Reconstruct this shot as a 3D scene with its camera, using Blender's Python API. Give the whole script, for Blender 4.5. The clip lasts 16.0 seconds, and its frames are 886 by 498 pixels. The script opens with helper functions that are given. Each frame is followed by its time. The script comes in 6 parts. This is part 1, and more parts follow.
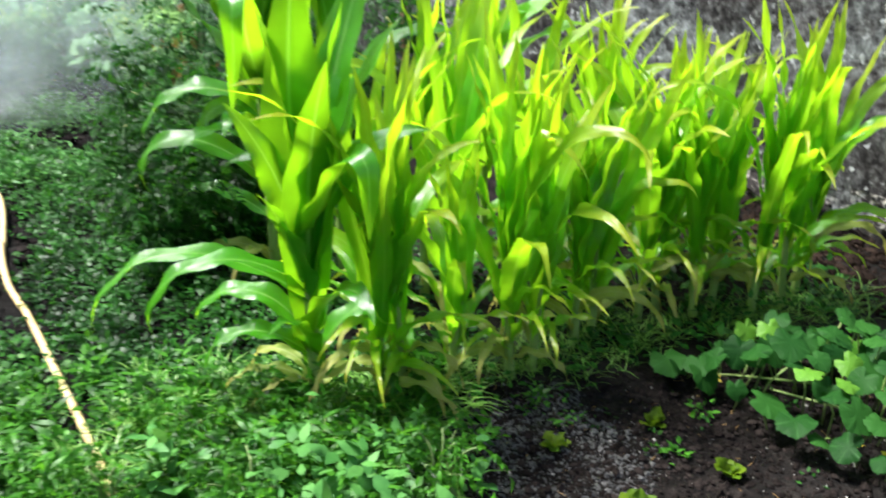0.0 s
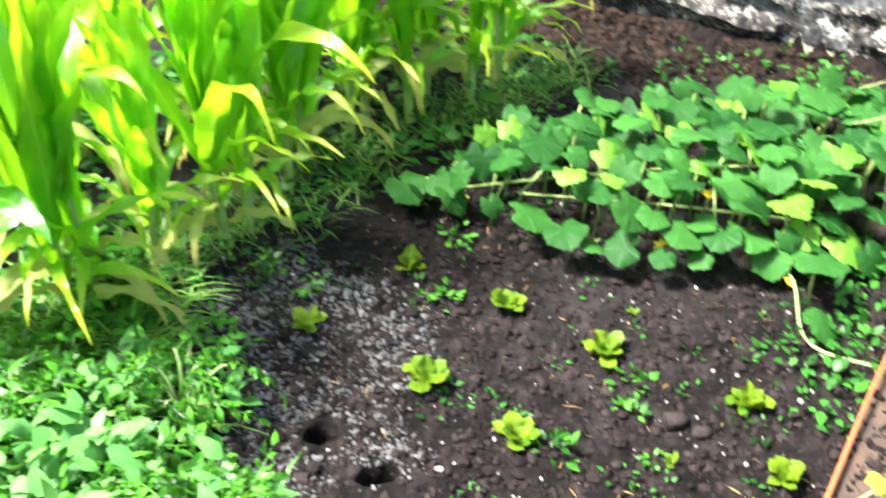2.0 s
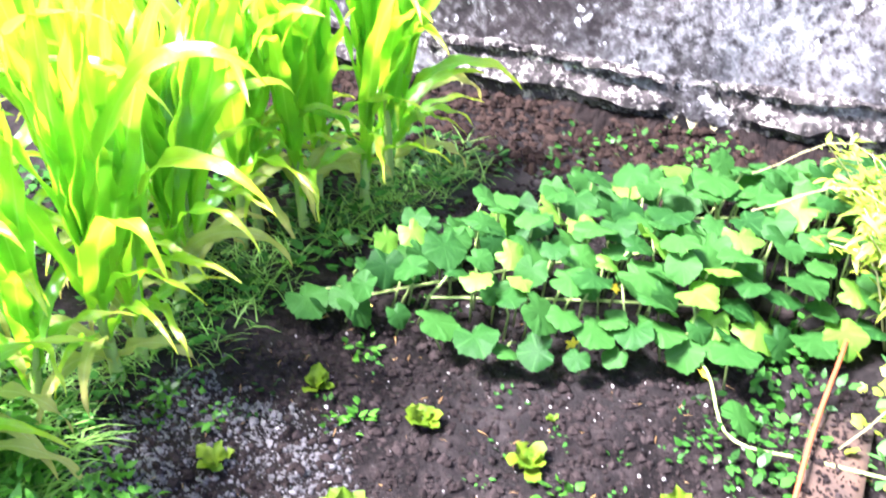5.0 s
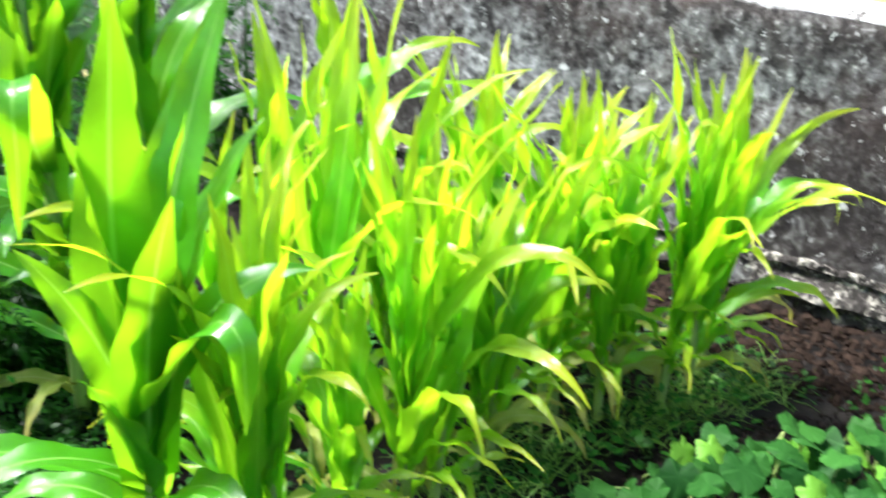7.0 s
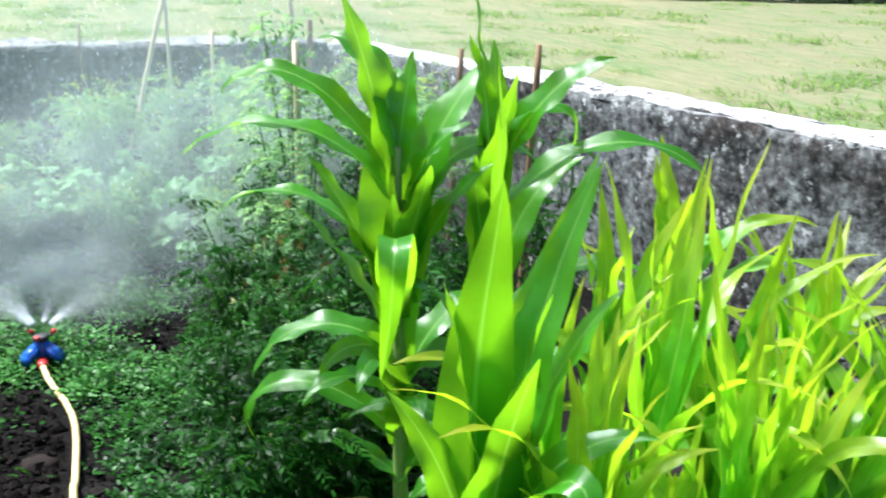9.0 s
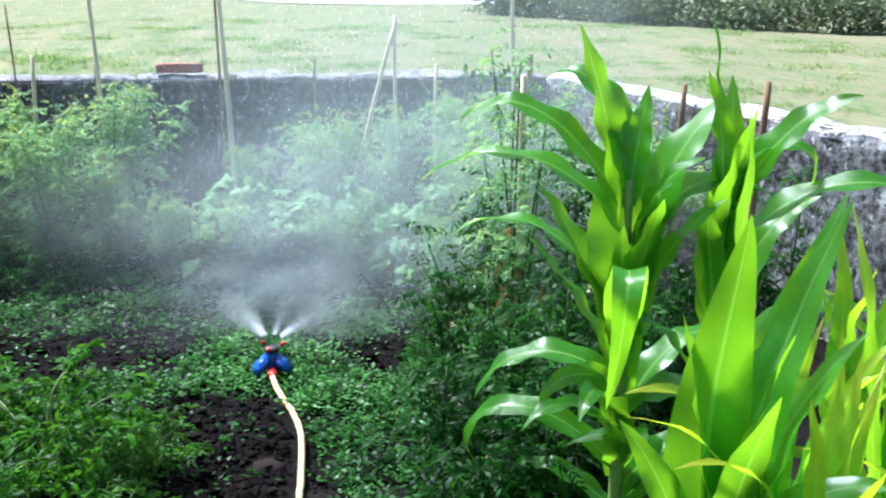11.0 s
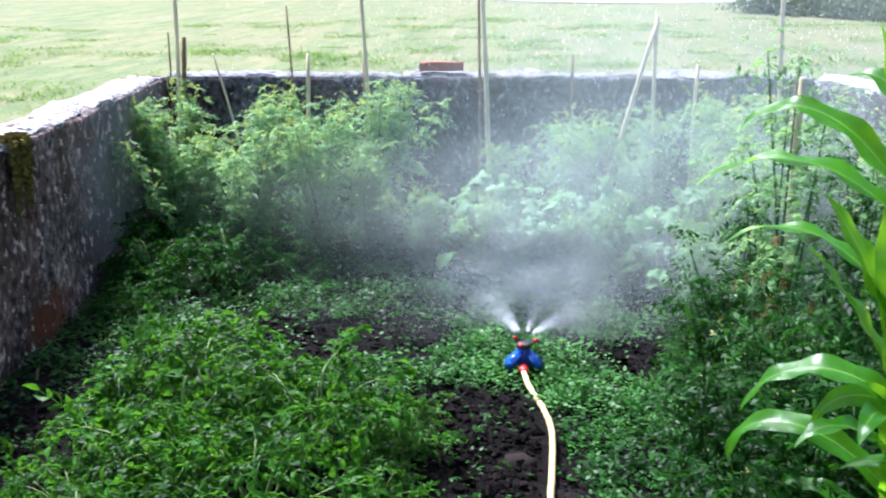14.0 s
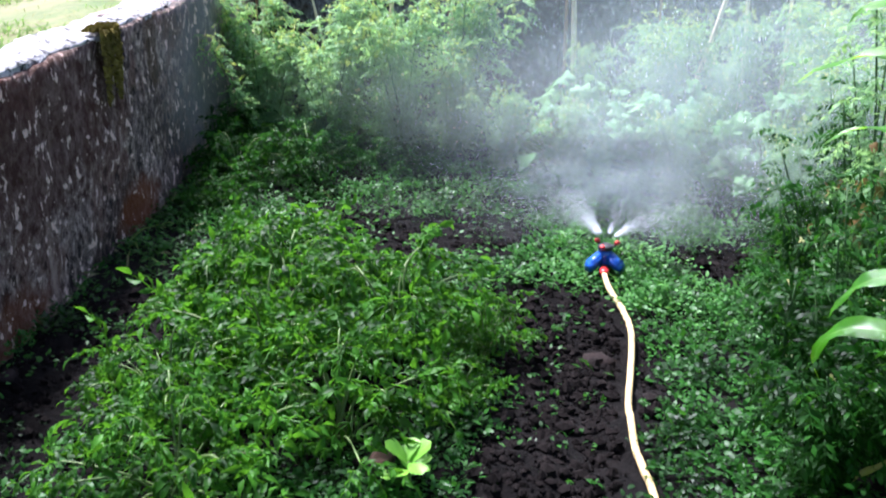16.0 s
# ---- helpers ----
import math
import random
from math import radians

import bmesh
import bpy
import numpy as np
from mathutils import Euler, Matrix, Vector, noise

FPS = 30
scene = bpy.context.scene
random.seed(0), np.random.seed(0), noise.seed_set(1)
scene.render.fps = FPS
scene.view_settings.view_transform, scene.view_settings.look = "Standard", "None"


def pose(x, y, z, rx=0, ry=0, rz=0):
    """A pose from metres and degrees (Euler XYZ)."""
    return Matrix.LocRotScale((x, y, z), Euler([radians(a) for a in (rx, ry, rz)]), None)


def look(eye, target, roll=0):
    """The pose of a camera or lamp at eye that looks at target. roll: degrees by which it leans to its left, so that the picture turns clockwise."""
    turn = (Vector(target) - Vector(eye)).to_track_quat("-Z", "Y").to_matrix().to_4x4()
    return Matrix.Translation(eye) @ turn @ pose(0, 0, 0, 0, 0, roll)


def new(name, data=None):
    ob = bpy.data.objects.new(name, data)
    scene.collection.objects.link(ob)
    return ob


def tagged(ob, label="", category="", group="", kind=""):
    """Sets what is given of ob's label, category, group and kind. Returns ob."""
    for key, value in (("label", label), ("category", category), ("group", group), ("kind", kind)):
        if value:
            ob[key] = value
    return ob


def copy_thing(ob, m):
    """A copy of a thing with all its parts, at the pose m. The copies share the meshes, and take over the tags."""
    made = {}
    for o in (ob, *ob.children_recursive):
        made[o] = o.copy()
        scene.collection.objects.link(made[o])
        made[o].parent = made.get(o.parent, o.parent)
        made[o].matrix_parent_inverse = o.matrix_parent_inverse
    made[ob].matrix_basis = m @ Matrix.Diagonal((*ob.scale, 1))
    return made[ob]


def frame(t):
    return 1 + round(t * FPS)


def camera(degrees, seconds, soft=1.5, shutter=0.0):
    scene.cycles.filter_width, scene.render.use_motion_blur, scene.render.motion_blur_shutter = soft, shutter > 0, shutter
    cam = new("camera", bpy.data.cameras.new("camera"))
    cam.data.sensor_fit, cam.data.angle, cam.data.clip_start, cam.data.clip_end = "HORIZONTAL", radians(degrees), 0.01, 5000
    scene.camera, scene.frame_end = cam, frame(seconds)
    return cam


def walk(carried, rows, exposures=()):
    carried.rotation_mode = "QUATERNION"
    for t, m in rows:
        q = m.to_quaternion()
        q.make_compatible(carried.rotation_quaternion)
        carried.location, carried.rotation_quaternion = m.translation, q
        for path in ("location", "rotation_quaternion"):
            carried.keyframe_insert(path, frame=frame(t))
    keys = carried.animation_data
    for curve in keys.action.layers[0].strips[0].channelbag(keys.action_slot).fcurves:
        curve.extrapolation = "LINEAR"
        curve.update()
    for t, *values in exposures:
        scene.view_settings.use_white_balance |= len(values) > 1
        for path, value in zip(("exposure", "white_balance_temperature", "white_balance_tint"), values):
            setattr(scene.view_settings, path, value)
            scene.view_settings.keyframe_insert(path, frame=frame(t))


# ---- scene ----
cam = camera(46.7, 16.0, soft=1.9, shutter=0.5)
METRES, EYE, TILT, LEAN, TURN = 1.42, 1.56, -25.0, 0.0, 0.0
ROWS = [
    (0.0, 0.0, 0.0, 0.0, -0.0, 0.0, 0.0),
    (0.5, 0.0122, 0.1266, 0.03, -3.15, -2.72, 1.35),
    (1.0, 0.0176, 0.2059, 0.0563, -4.61, -5.22, 2.08),
    (1.5, -0.0387, 0.3239, 0.0807, -11.49, -9.09, 6.54),
    (2.0, -0.0631, 0.3893, 0.0988, -21.06, -14.58, 9.01),
    (2.5, -0.0306, 0.428, 0.0992, -25.46, -19.04, 10.99),
    (3.0, -0.0138, 0.4481, 0.106, -30.49, -20.5, 12.89),
    (5.5, -0.0573, 0.4564, 0.188, -26.1, -9.34, 9.85),
    (6.0, -0.0702, 0.4437, 0.2035, -23.13, -6.1, 7.91),
    (6.5, -0.1052, 0.4318, 0.2079, -18.28, -3.44, 6.26),
    (7.0, -0.1373, 0.4331, 0.2293, -12.61, -1.05, 3.78),
    (7.5, -0.1677, 0.4191, 0.234, -7.6, 1.34, 2.09),
    (8.0, -0.1879, 0.4029, 0.2415, -3.32, 3.46, 0.7),
    (8.5, -0.2148, 0.3886, 0.2471, -0.63, 5.5, -0.51),
    (9.0, -0.2377, 0.3728, 0.252, 2.34, 7.47, -1.99),
    (11.5, -0.2912, 0.3241, 0.2327, 15.08, 8.42, -7.14),
    (12.0, -0.2977, 0.3202, 0.228, 17.05, 8.09, -8.14),
    (12.5, -0.307, 0.3137, 0.2256, 18.5, 7.98, -8.82),
    (13.0, -0.3198, 0.3119, 0.2237, 20.61, 6.53, -9.2),
    (13.5, -0.3316, 0.3083, 0.2255, 23.15, 6.16, -10.04),
    (14.0, -0.3428, 0.2994, 0.2273, 25.53, 6.62, -10.75),
    (14.5, -0.351, 0.2941, 0.2204, 27.47, 6.16, -11.73),
    (15.0, -0.3569, 0.2947, 0.2151, 28.84, 4.47, -12.4),
    (15.5, -0.3575, 0.295, 0.2051, 29.72, 2.66, -12.46),
    (16.0, -0.3622, 0.298, 0.2009, 29.63, 0.56, -12.64),
]
walk(cam, [(t, pose(0, 0, EYE, TILT, LEAN, TURN) @ pose(METRES * x, METRES * y, METRES * z, 90 + pitch, roll, yaw)) for t, x, y, z, yaw, pitch, roll in ROWS],
     exposures=[(0.0, 1.45, 6300, 6), (0.5, 1.82, 6350, 7), (1.0, 2.1, 6400, 8), (1.5, 2.45, 6400, 8), (2.0, 2.85, 6350, 9), (2.25, 3.2, 6200, 11), (2.5, 3.3, 6050, 12), (3.0, 3.35, 5750, 16), (5.5, 3.42, 5900, 29), (6.0, 2.72, 6100, 19), (6.5, 2.3, 6200, 13), (7.5, 1.78, 6200, 3), (8.5, 1.48, 6000, 4), (9.5, 1.34, 5800, 6), (11.5, 1.27, 5500, 13), (13.5, 1.32, 5550, 17), (16.0, 1.55, 5700, 20)])

# ---- light: bright hazy day, veiled sun high beyond the left wall ----
SUN_UP, SUN_FROM = 60.0, 294.0      # elevation; azimuth of the sun, degrees clockwise from +y
world = bpy.data.worlds.new("world")
scene.world = world
world.use_nodes = True
wn = world.node_tree.nodes
sky = wn.new("ShaderNodeTexSky")
sky.sky_type, sky.sun_disc = "NISHITA", False
sky.sun_elevation, sky.sun_rotation = radians(SUN_UP), radians(SUN_FROM)
sky.air_density, sky.dust_density, sky.ozone_density = 1.0, 4.0, 1.0
wn["Background"].inputs[1].default_value = 0.085
world.node_tree.links.new(sky.outputs[0], wn["Background"].inputs[0])
sun = new("sun", bpy.data.lights.new("sun", "SUN"))
sun.data.energy, sun.data.angle, sun.data.color = 4.9, radians(14), (1.0, 0.97, 0.92)
sun_way = Vector((math.sin(radians(SUN_FROM)) * math.cos(radians(SUN_UP)), math.cos(radians(SUN_FROM)) * math.cos(radians(SUN_UP)), math.sin(radians(SUN_UP))))
sun.matrix_world = look(sun_way * 30, (0, 0, 0))


# ---- materials ----
def material(name):
    m = bpy.data.materials.new(name)
    m.use_nodes = True
    nt = m.node_tree
    return m, nt, nt.nodes["Principled BSDF"]


def node(nt, kind, **values):
    n = nt.nodes.new(kind)
    for key, value in values.items():
        n.inputs[key.replace("_", " ")].default_value = value
    return n


def coords(nt, which="Object"):
    return nt.nodes.new("ShaderNodeTexCoord").outputs[which]


def noise_tex(nt, scale, detail=6.0, rough=0.6, vec=None, out="Fac"):
    n = node(nt, "ShaderNodeTexNoise", Scale=scale, Detail=detail, Roughness=rough)
    nt.links.new(vec or coords(nt), n.inputs["Vector"])
    return n.outputs[out]


def ramp(nt, fac, stops):
    n = nt.nodes.new("ShaderNodeValToRGB")
    el = n.color_ramp.elements
    while len(el) < len(stops):
        el.new(0.5)
    for e, (p, c) in zip(el, stops):
        e.position, e.color = p, (*c, 1) if len(c) == 3 else c
    nt.links.new(fac, n.inputs[0])
    return n.outputs[0]


def mix(nt, fac, a, b, mode="MIX"):
    n = nt.nodes.new("ShaderNodeMix")
    n.data_type, n.blend_type = "RGBA", mode
    for sock, value in ((n.inputs[0], fac), (n.inputs[6], a), (n.inputs[7], b)):
        if isinstance(value, bpy.types.NodeSocket):
            nt.links.new(value, sock)
        else:
            sock.default_value = value if not isinstance(value, tuple) else (*value, 1)
    return n.outputs[2]


def bump(nt, bsdf, height, strength, distance=0.01):
    b = node(nt, "ShaderNodeBump", Strength=strength, Distance=distance)
    nt.links.new(height, b.inputs["Height"])
    nt.links.new(b.outputs[0], bsdf.inputs["Normal"])


def leaf_material(name, dark, light, glow, rough=0.42, translucent=0.4, rib=None, rib_width=0.035, tip=None, spec=0.5, veined=0, clumps=0.0):
    """Leaf: colour varies by leaf and along it, light comes through it, a paler midrib where it has one. clumps: scale
    of the blotches that paint shaded gaps.
    """
    m, nt, bsdf = material(name)
    geo, obj = nt.nodes.new("ShaderNodeNewGeometry"), nt.nodes.new("ShaderNodeObjectInfo")
    add = nt.nodes.new("ShaderNodeMath")
    add.operation = "ADD"
    nt.links.new(geo.outputs["Random Per Island"], add.inputs[0])
    nt.links.new(obj.outputs["Random"], add.inputs[1])
    frac = nt.nodes.new("ShaderNodeMath")
    frac.operation = "FRACT"
    nt.links.new(add.outputs[0], frac.inputs[0])
    base = ramp(nt, frac.outputs[0], [(0.0, dark), (1.0, light)])
    fine = noise_tex(nt, 28.0, 4.0)
    base = mix(nt, 0.35, base, ramp(nt, fine, [(0.3, tuple(c * 0.6 for c in dark)), (0.7, tuple(min(1, c * 1.25) for c in light))]))
    # blotches painted into the colour: lit tops, shaded gaps between the plants
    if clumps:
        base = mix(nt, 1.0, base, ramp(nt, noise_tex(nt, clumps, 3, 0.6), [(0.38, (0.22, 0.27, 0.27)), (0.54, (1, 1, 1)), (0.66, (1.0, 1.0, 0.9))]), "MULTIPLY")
    uv = nt.nodes.new("ShaderNodeSeparateXYZ")
    nt.links.new(coords(nt, "UV"), uv.inputs[0])
    if tip:
        base = mix(nt, ramp(nt, uv.outputs[1], [(0.5, (0, 0, 0)), (0.95, (0.62, 0.62, 0.62))]), base, tip)
    if veined:
        off = node(nt, "ShaderNodeVectorMath")
        off.operation = "SUBTRACT"
        off.inputs[1].default_value = (0.5, 0.52, 0.0)
        nt.links.new(coords(nt, "UV"), off.inputs[0])
        arms = nt.nodes.new("ShaderNodeSeparateXYZ")
        nt.links.new(off.outputs[0], arms.inputs[0])
        turn = nt.nodes.new("ShaderNodeMath")
        turn.operation = "ARCTAN2"
        nt.links.new(arms.outputs[0], turn.inputs[0])
        nt.links.new(arms.outputs[1], turn.inputs[1])
        times = nt.nodes.new("ShaderNodeMath")
        times.operation = "MULTIPLY"
        nt.links.new(turn.outputs[0], times.inputs[0])
        times.inputs[1].default_value = float(veined)
        wavy = nt.nodes.new("ShaderNodeMath")
        wavy.operation = "COSINE"
        nt.links.new(times.outputs[0], wavy.inputs[0])
        base = mix(nt, ramp(nt, wavy.outputs[0], [(0.955, (0, 0, 0)), (1.0, (0.3, 0.3, 0.3))]), base, tuple(min(1, c * 1.7 + 0.02) for c in light))
    if rib:
        away = nt.nodes.new("ShaderNodeMath")
        away.operation = "SUBTRACT"
        nt.links.new(uv.outputs[0], away.inputs[0])
        away.inputs[1].default_value = 0.5
        size = nt.nodes.new("ShaderNodeMath")
        size.operation = "ABSOLUTE"
        nt.links.new(away.outputs[0], size.inputs[0])
        base = mix(nt, ramp(nt, size.outputs[0], [(rib_width * 0.5, (0.85, 0.85, 0.85)), (rib_width, (0, 0, 0))]), base, rib)
        lines = node(nt, "ShaderNodeMapping", Scale=(46.0, 1.6, 1.0))
        nt.links.new(coords(nt, "UV"), lines.inputs[0])
        base = mix(nt, 0.5, base, ramp(nt, noise_tex(nt, 1.0, 3, 0.6, lines.outputs[0]), [(0.35, (0.62, 0.68, 0.6)), (0.65, (1.0, 1.0, 1.0))]), "MULTIPLY")
        veins = nt.nodes.new("ShaderNodeTexWave")
        veins.inputs["Scale"].default_value, veins.inputs["Distortion"].default_value = 9.0, 0.6
        nt.links.new(coords(nt, "UV"), veins.inputs["Vector"])
        bump(nt, bsdf, veins.outputs["Fac"], 0.25, 0.002)
    else:
        bump(nt, bsdf, fine, 0.3, 0.004)
    nt.links.new(base, bsdf.inputs["Base Color"])
    bsdf.inputs["Roughness"].default_value, bsdf.inputs["Specular IOR Level"].default_value = rough, spec
    tr = nt.nodes.new("ShaderNodeBsdfTranslucent")
    nt.links.new(mix(nt, 0.6, base, glow), tr.inputs["Color"])
    ms = nt.nodes.new("ShaderNodeMixShader")
    ms.inputs[0].default_value = translucent
    nt.links.new(bsdf.outputs[0], ms.inputs[1])
    nt.links.new(tr.outputs[0], ms.inputs[2])
    nt.links.new(ms.outputs[0], nt.nodes["Material Output"].inputs[0])
    return m


def plain_material(name, a, b, scale=20.0, rough=0.7, relief=0.3, metal=0.0, stretch=None):
    m, nt, bsdf = material(name)
    vec = coords(nt)
    if stretch:
        mp = node(nt, "ShaderNodeMapping", Scale=stretch)
        nt.links.new(vec, mp.inputs[0])
        vec = mp.outputs[0]
    big, fine = noise_tex(nt, scale * 0.2, vec=vec), noise_tex(nt, scale, vec=vec)
    base = ramp(nt, big, [(0.3, a), (0.7, b)])
    base = mix(nt, 0.4, base, ramp(nt, fine, [(0.3, tuple(c * 0.6 for c in a)), (0.7, b)]))
    nt.links.new(base, bsdf.inputs["Base Color"])
    bsdf.inputs["Roughness"].default_value, bsdf.inputs["Metallic"].default_value = rough, metal
    bump(nt, bsdf, fine, relief, 0.01)
    return m


def soil_material(name, wet=1.0):
    m, nt, bsdf = material(name)
    big, mid, fine = noise_tex(nt, 1.1, 4), noise_tex(nt, 14.0, 8, 0.7), noise_tex(nt, 75.0, 6, 0.7)
    base = ramp(nt, mid, [(0.36, (0.0022, 0.0016, 0.0015)), (0.5, (0.007, 0.0052, 0.0048)), (0.64, (0.023, 0.018, 0.0165))])
    base = mix(nt, ramp(nt, big, [(0.45, (0, 0, 0)), (0.7, (0.4, 0.4, 0.4))]), base, (0.052, 0.048, 0.046))
    base = mix(nt, ramp(nt, fine, [(0.62, (0, 0, 0)), (0.72, (0.45, 0.45, 0.45))]), base, (0.18, 0.17, 0.165))
    base = mix(nt, 1.0, base, (wet, wet, wet), "MULTIPLY")
    nt.links.new(base, bsdf.inputs["Base Color"])
    bsdf.inputs["Roughness"].default_value, bsdf.inputs["Specular IOR Level"].default_value = 0.9, 0.1
    bump(nt, bsdf, mix(nt, 0.4, mid, fine), 1.0, 0.035)
    return m


def wall_material(name, seed, pale, dark, stains_and_haze=(), foot=False, tint=(1.0, 1.0, 1.0), runs_at=0.6, tall=1.0, brown=0.55, pock=0.66):
    """Old lime plaster: black and grey lichen in zones, pocked white spots, long runs, stain marks and painted haze at
    given places.
    """
    m, nt, bsdf = material(name)
    place = coords(nt)
    move = node(nt, "ShaderNodeMapping", Location=(seed, seed * 0.7, 0.0))
    nt.links.new(place, move.inputs[0])
    vec = move.outputs[0]
    slow, long = node(nt, "ShaderNodeMapping", Scale=(1.0, 1.0, tall)), node(nt, "ShaderNodeMapping", Scale=(1.0, 1.0, 0.16))
    nt.links.new(vec, slow.inputs[0])
    nt.links.new(vec, long.inputs[0])
    zone = noise_tex(nt, 1.3, 4, 0.55, slow.outputs[0])
    mid = noise_tex(nt, 26.0, 8, 0.75, slow.outputs[0])
    spot = noise_tex(nt, 13.0, 5, 0.6, slow.outputs[0])
    fine = noise_tex(nt, 85.0, 5, 0.75, vec)
    low = ramp(nt, mid, [(0.36, (0.008, 0.007, 0.007)), (0.5, (0.045 * dark, 0.038 * dark, 0.036 * dark)), (0.6, (0.15 * dark, 0.14 * dark, 0.135 * dark)), (0.7, (0.3, 0.29, 0.28))])
    high = ramp(nt, mid, [(0.36, (0.02, 0.02, 0.021)), (0.46, (0.15 * pale, 0.15 * pale, 0.15 * pale)), (0.56, (0.33 * pale, 0.335 * pale, 0.33 * pale)), (0.68, (0.6 * pale, 0.6 * pale, 0.6 * pale))])
    base = mix(nt, ramp(nt, zone, [(0.42, (0, 0, 0)), (0.58, (1, 1, 1))]), low, high)
    base = mix(nt, ramp(nt, noise_tex(nt, 2.6, 5, 0.6, vec), [(0.5, (0, 0, 0)), (0.6, (brown, brown, brown))]), base, (0.08, 0.038, 0.027))
    base = mix(nt, ramp(nt, spot, [(0.36, (0.85, 0.85, 0.85)), (0.44, (0, 0, 0))]), base, (0.012, 0.01, 0.01))
    base = mix(nt, ramp(nt, noise_tex(nt, 9.0, 6, 0.6, long.outputs[0]), [(runs_at, (0, 0, 0)), (runs_at + 0.08, (0.6, 0.6, 0.6))]), base, (0.4, 0.39, 0.38))
    base = mix(nt, ramp(nt, mix(nt, 0.45, spot, fine), [(0.595, (0, 0, 0)), (0.625, (0.85, 0.85, 0.85))]), base, (0.58, 0.57, 0.56))
    for at, reach, colour, much in stains_and_haze:
        gap = node(nt, "ShaderNodeVectorMath")
        gap.operation = "SUBTRACT"
        nt.links.new(place, gap.inputs[0])
        gap.inputs[1].default_value = at
        fit = node(nt, "ShaderNodeVectorMath")
        fit.operation = "DIVIDE"
        nt.links.new(gap.outputs[0], fit.inputs[0])
        fit.inputs[1].default_value = reach
        size = node(nt, "ShaderNodeVectorMath")
        size.operation = "LENGTH"
        nt.links.new(fit.outputs[0], size.inputs[0])
        ragged = mix(nt, 0.55, size.outputs["Value"], mix(nt, 0.6, mid, spot))
        base = mix(nt, ramp(nt, ragged, [(0.55, (much, much, much)), (0.8, (0, 0, 0))]), base, colour)
    base = mix(nt, ramp(nt, noise_tex(nt, 17.0, 7, 0.62, slow.outputs[0]), [(pock, (0, 0, 0)), (pock + 0.02, (0.85, 0.85, 0.85))]), base, (0.62, 0.61, 0.6))
    base = mix(nt, 1.0, base, tint, "MULTIPLY")
    if foot:
        level = nt.nodes.new("ShaderNodeSeparateXYZ")
        nt.links.new(place, level.inputs[0])
        band = ramp(nt, level.outputs[2], [(0.0, (1, 1, 1)), (0.05, (1, 1, 1)), (0.12, (0, 0, 0))])
        flake = ramp(nt, noise_tex(nt, 7.0, 8, 0.75, vec), [(0.56, (0, 0, 0)), (0.585, (0.9, 0.9, 0.9))])
        base = mix(nt, mix(nt, 1.0, band, flake, "MULTIPLY"), base, (0.62, 0.6, 0.57))
    nt.links.new(base, bsdf.inputs["Base Color"])
    bsdf.inputs["Roughness"].default_value, bsdf.inputs["Specular IOR Level"].default_value = 0.92, 0.25
    bump(nt, bsdf, mix(nt, 0.5, mid, mix(nt, 0.5, spot, fine)), 1.0, 0.025)
    return m


def coping_material(name, dark, light, at):
    """Lime coping: pale crust with dark pits."""
    m, nt, bsdf = material(name)
    mid, fine = noise_tex(nt, 19.0, 8, 0.7), noise_tex(nt, 70.0, 5, 0.7)
    base = ramp(nt, mix(nt, 0.4, mid, fine), [(at, dark), (at + 0.06, light), (0.75, tuple(min(0.85, c * 1.15) for c in light))])
    base = mix(nt, ramp(nt, noise_tex(nt, 3.0, 5, 0.6), [(0.5, (0, 0, 0)), (0.65, (0.5, 0.5, 0.5))]), base, tuple(c * 0.5 for c in light))
    nt.links.new(base, bsdf.inputs["Base Color"])
    bsdf.inputs["Roughness"].default_value = 0.95
    bump(nt, bsdf, mix(nt, 0.5, mid, fine), 0.9, 0.02)
    return m


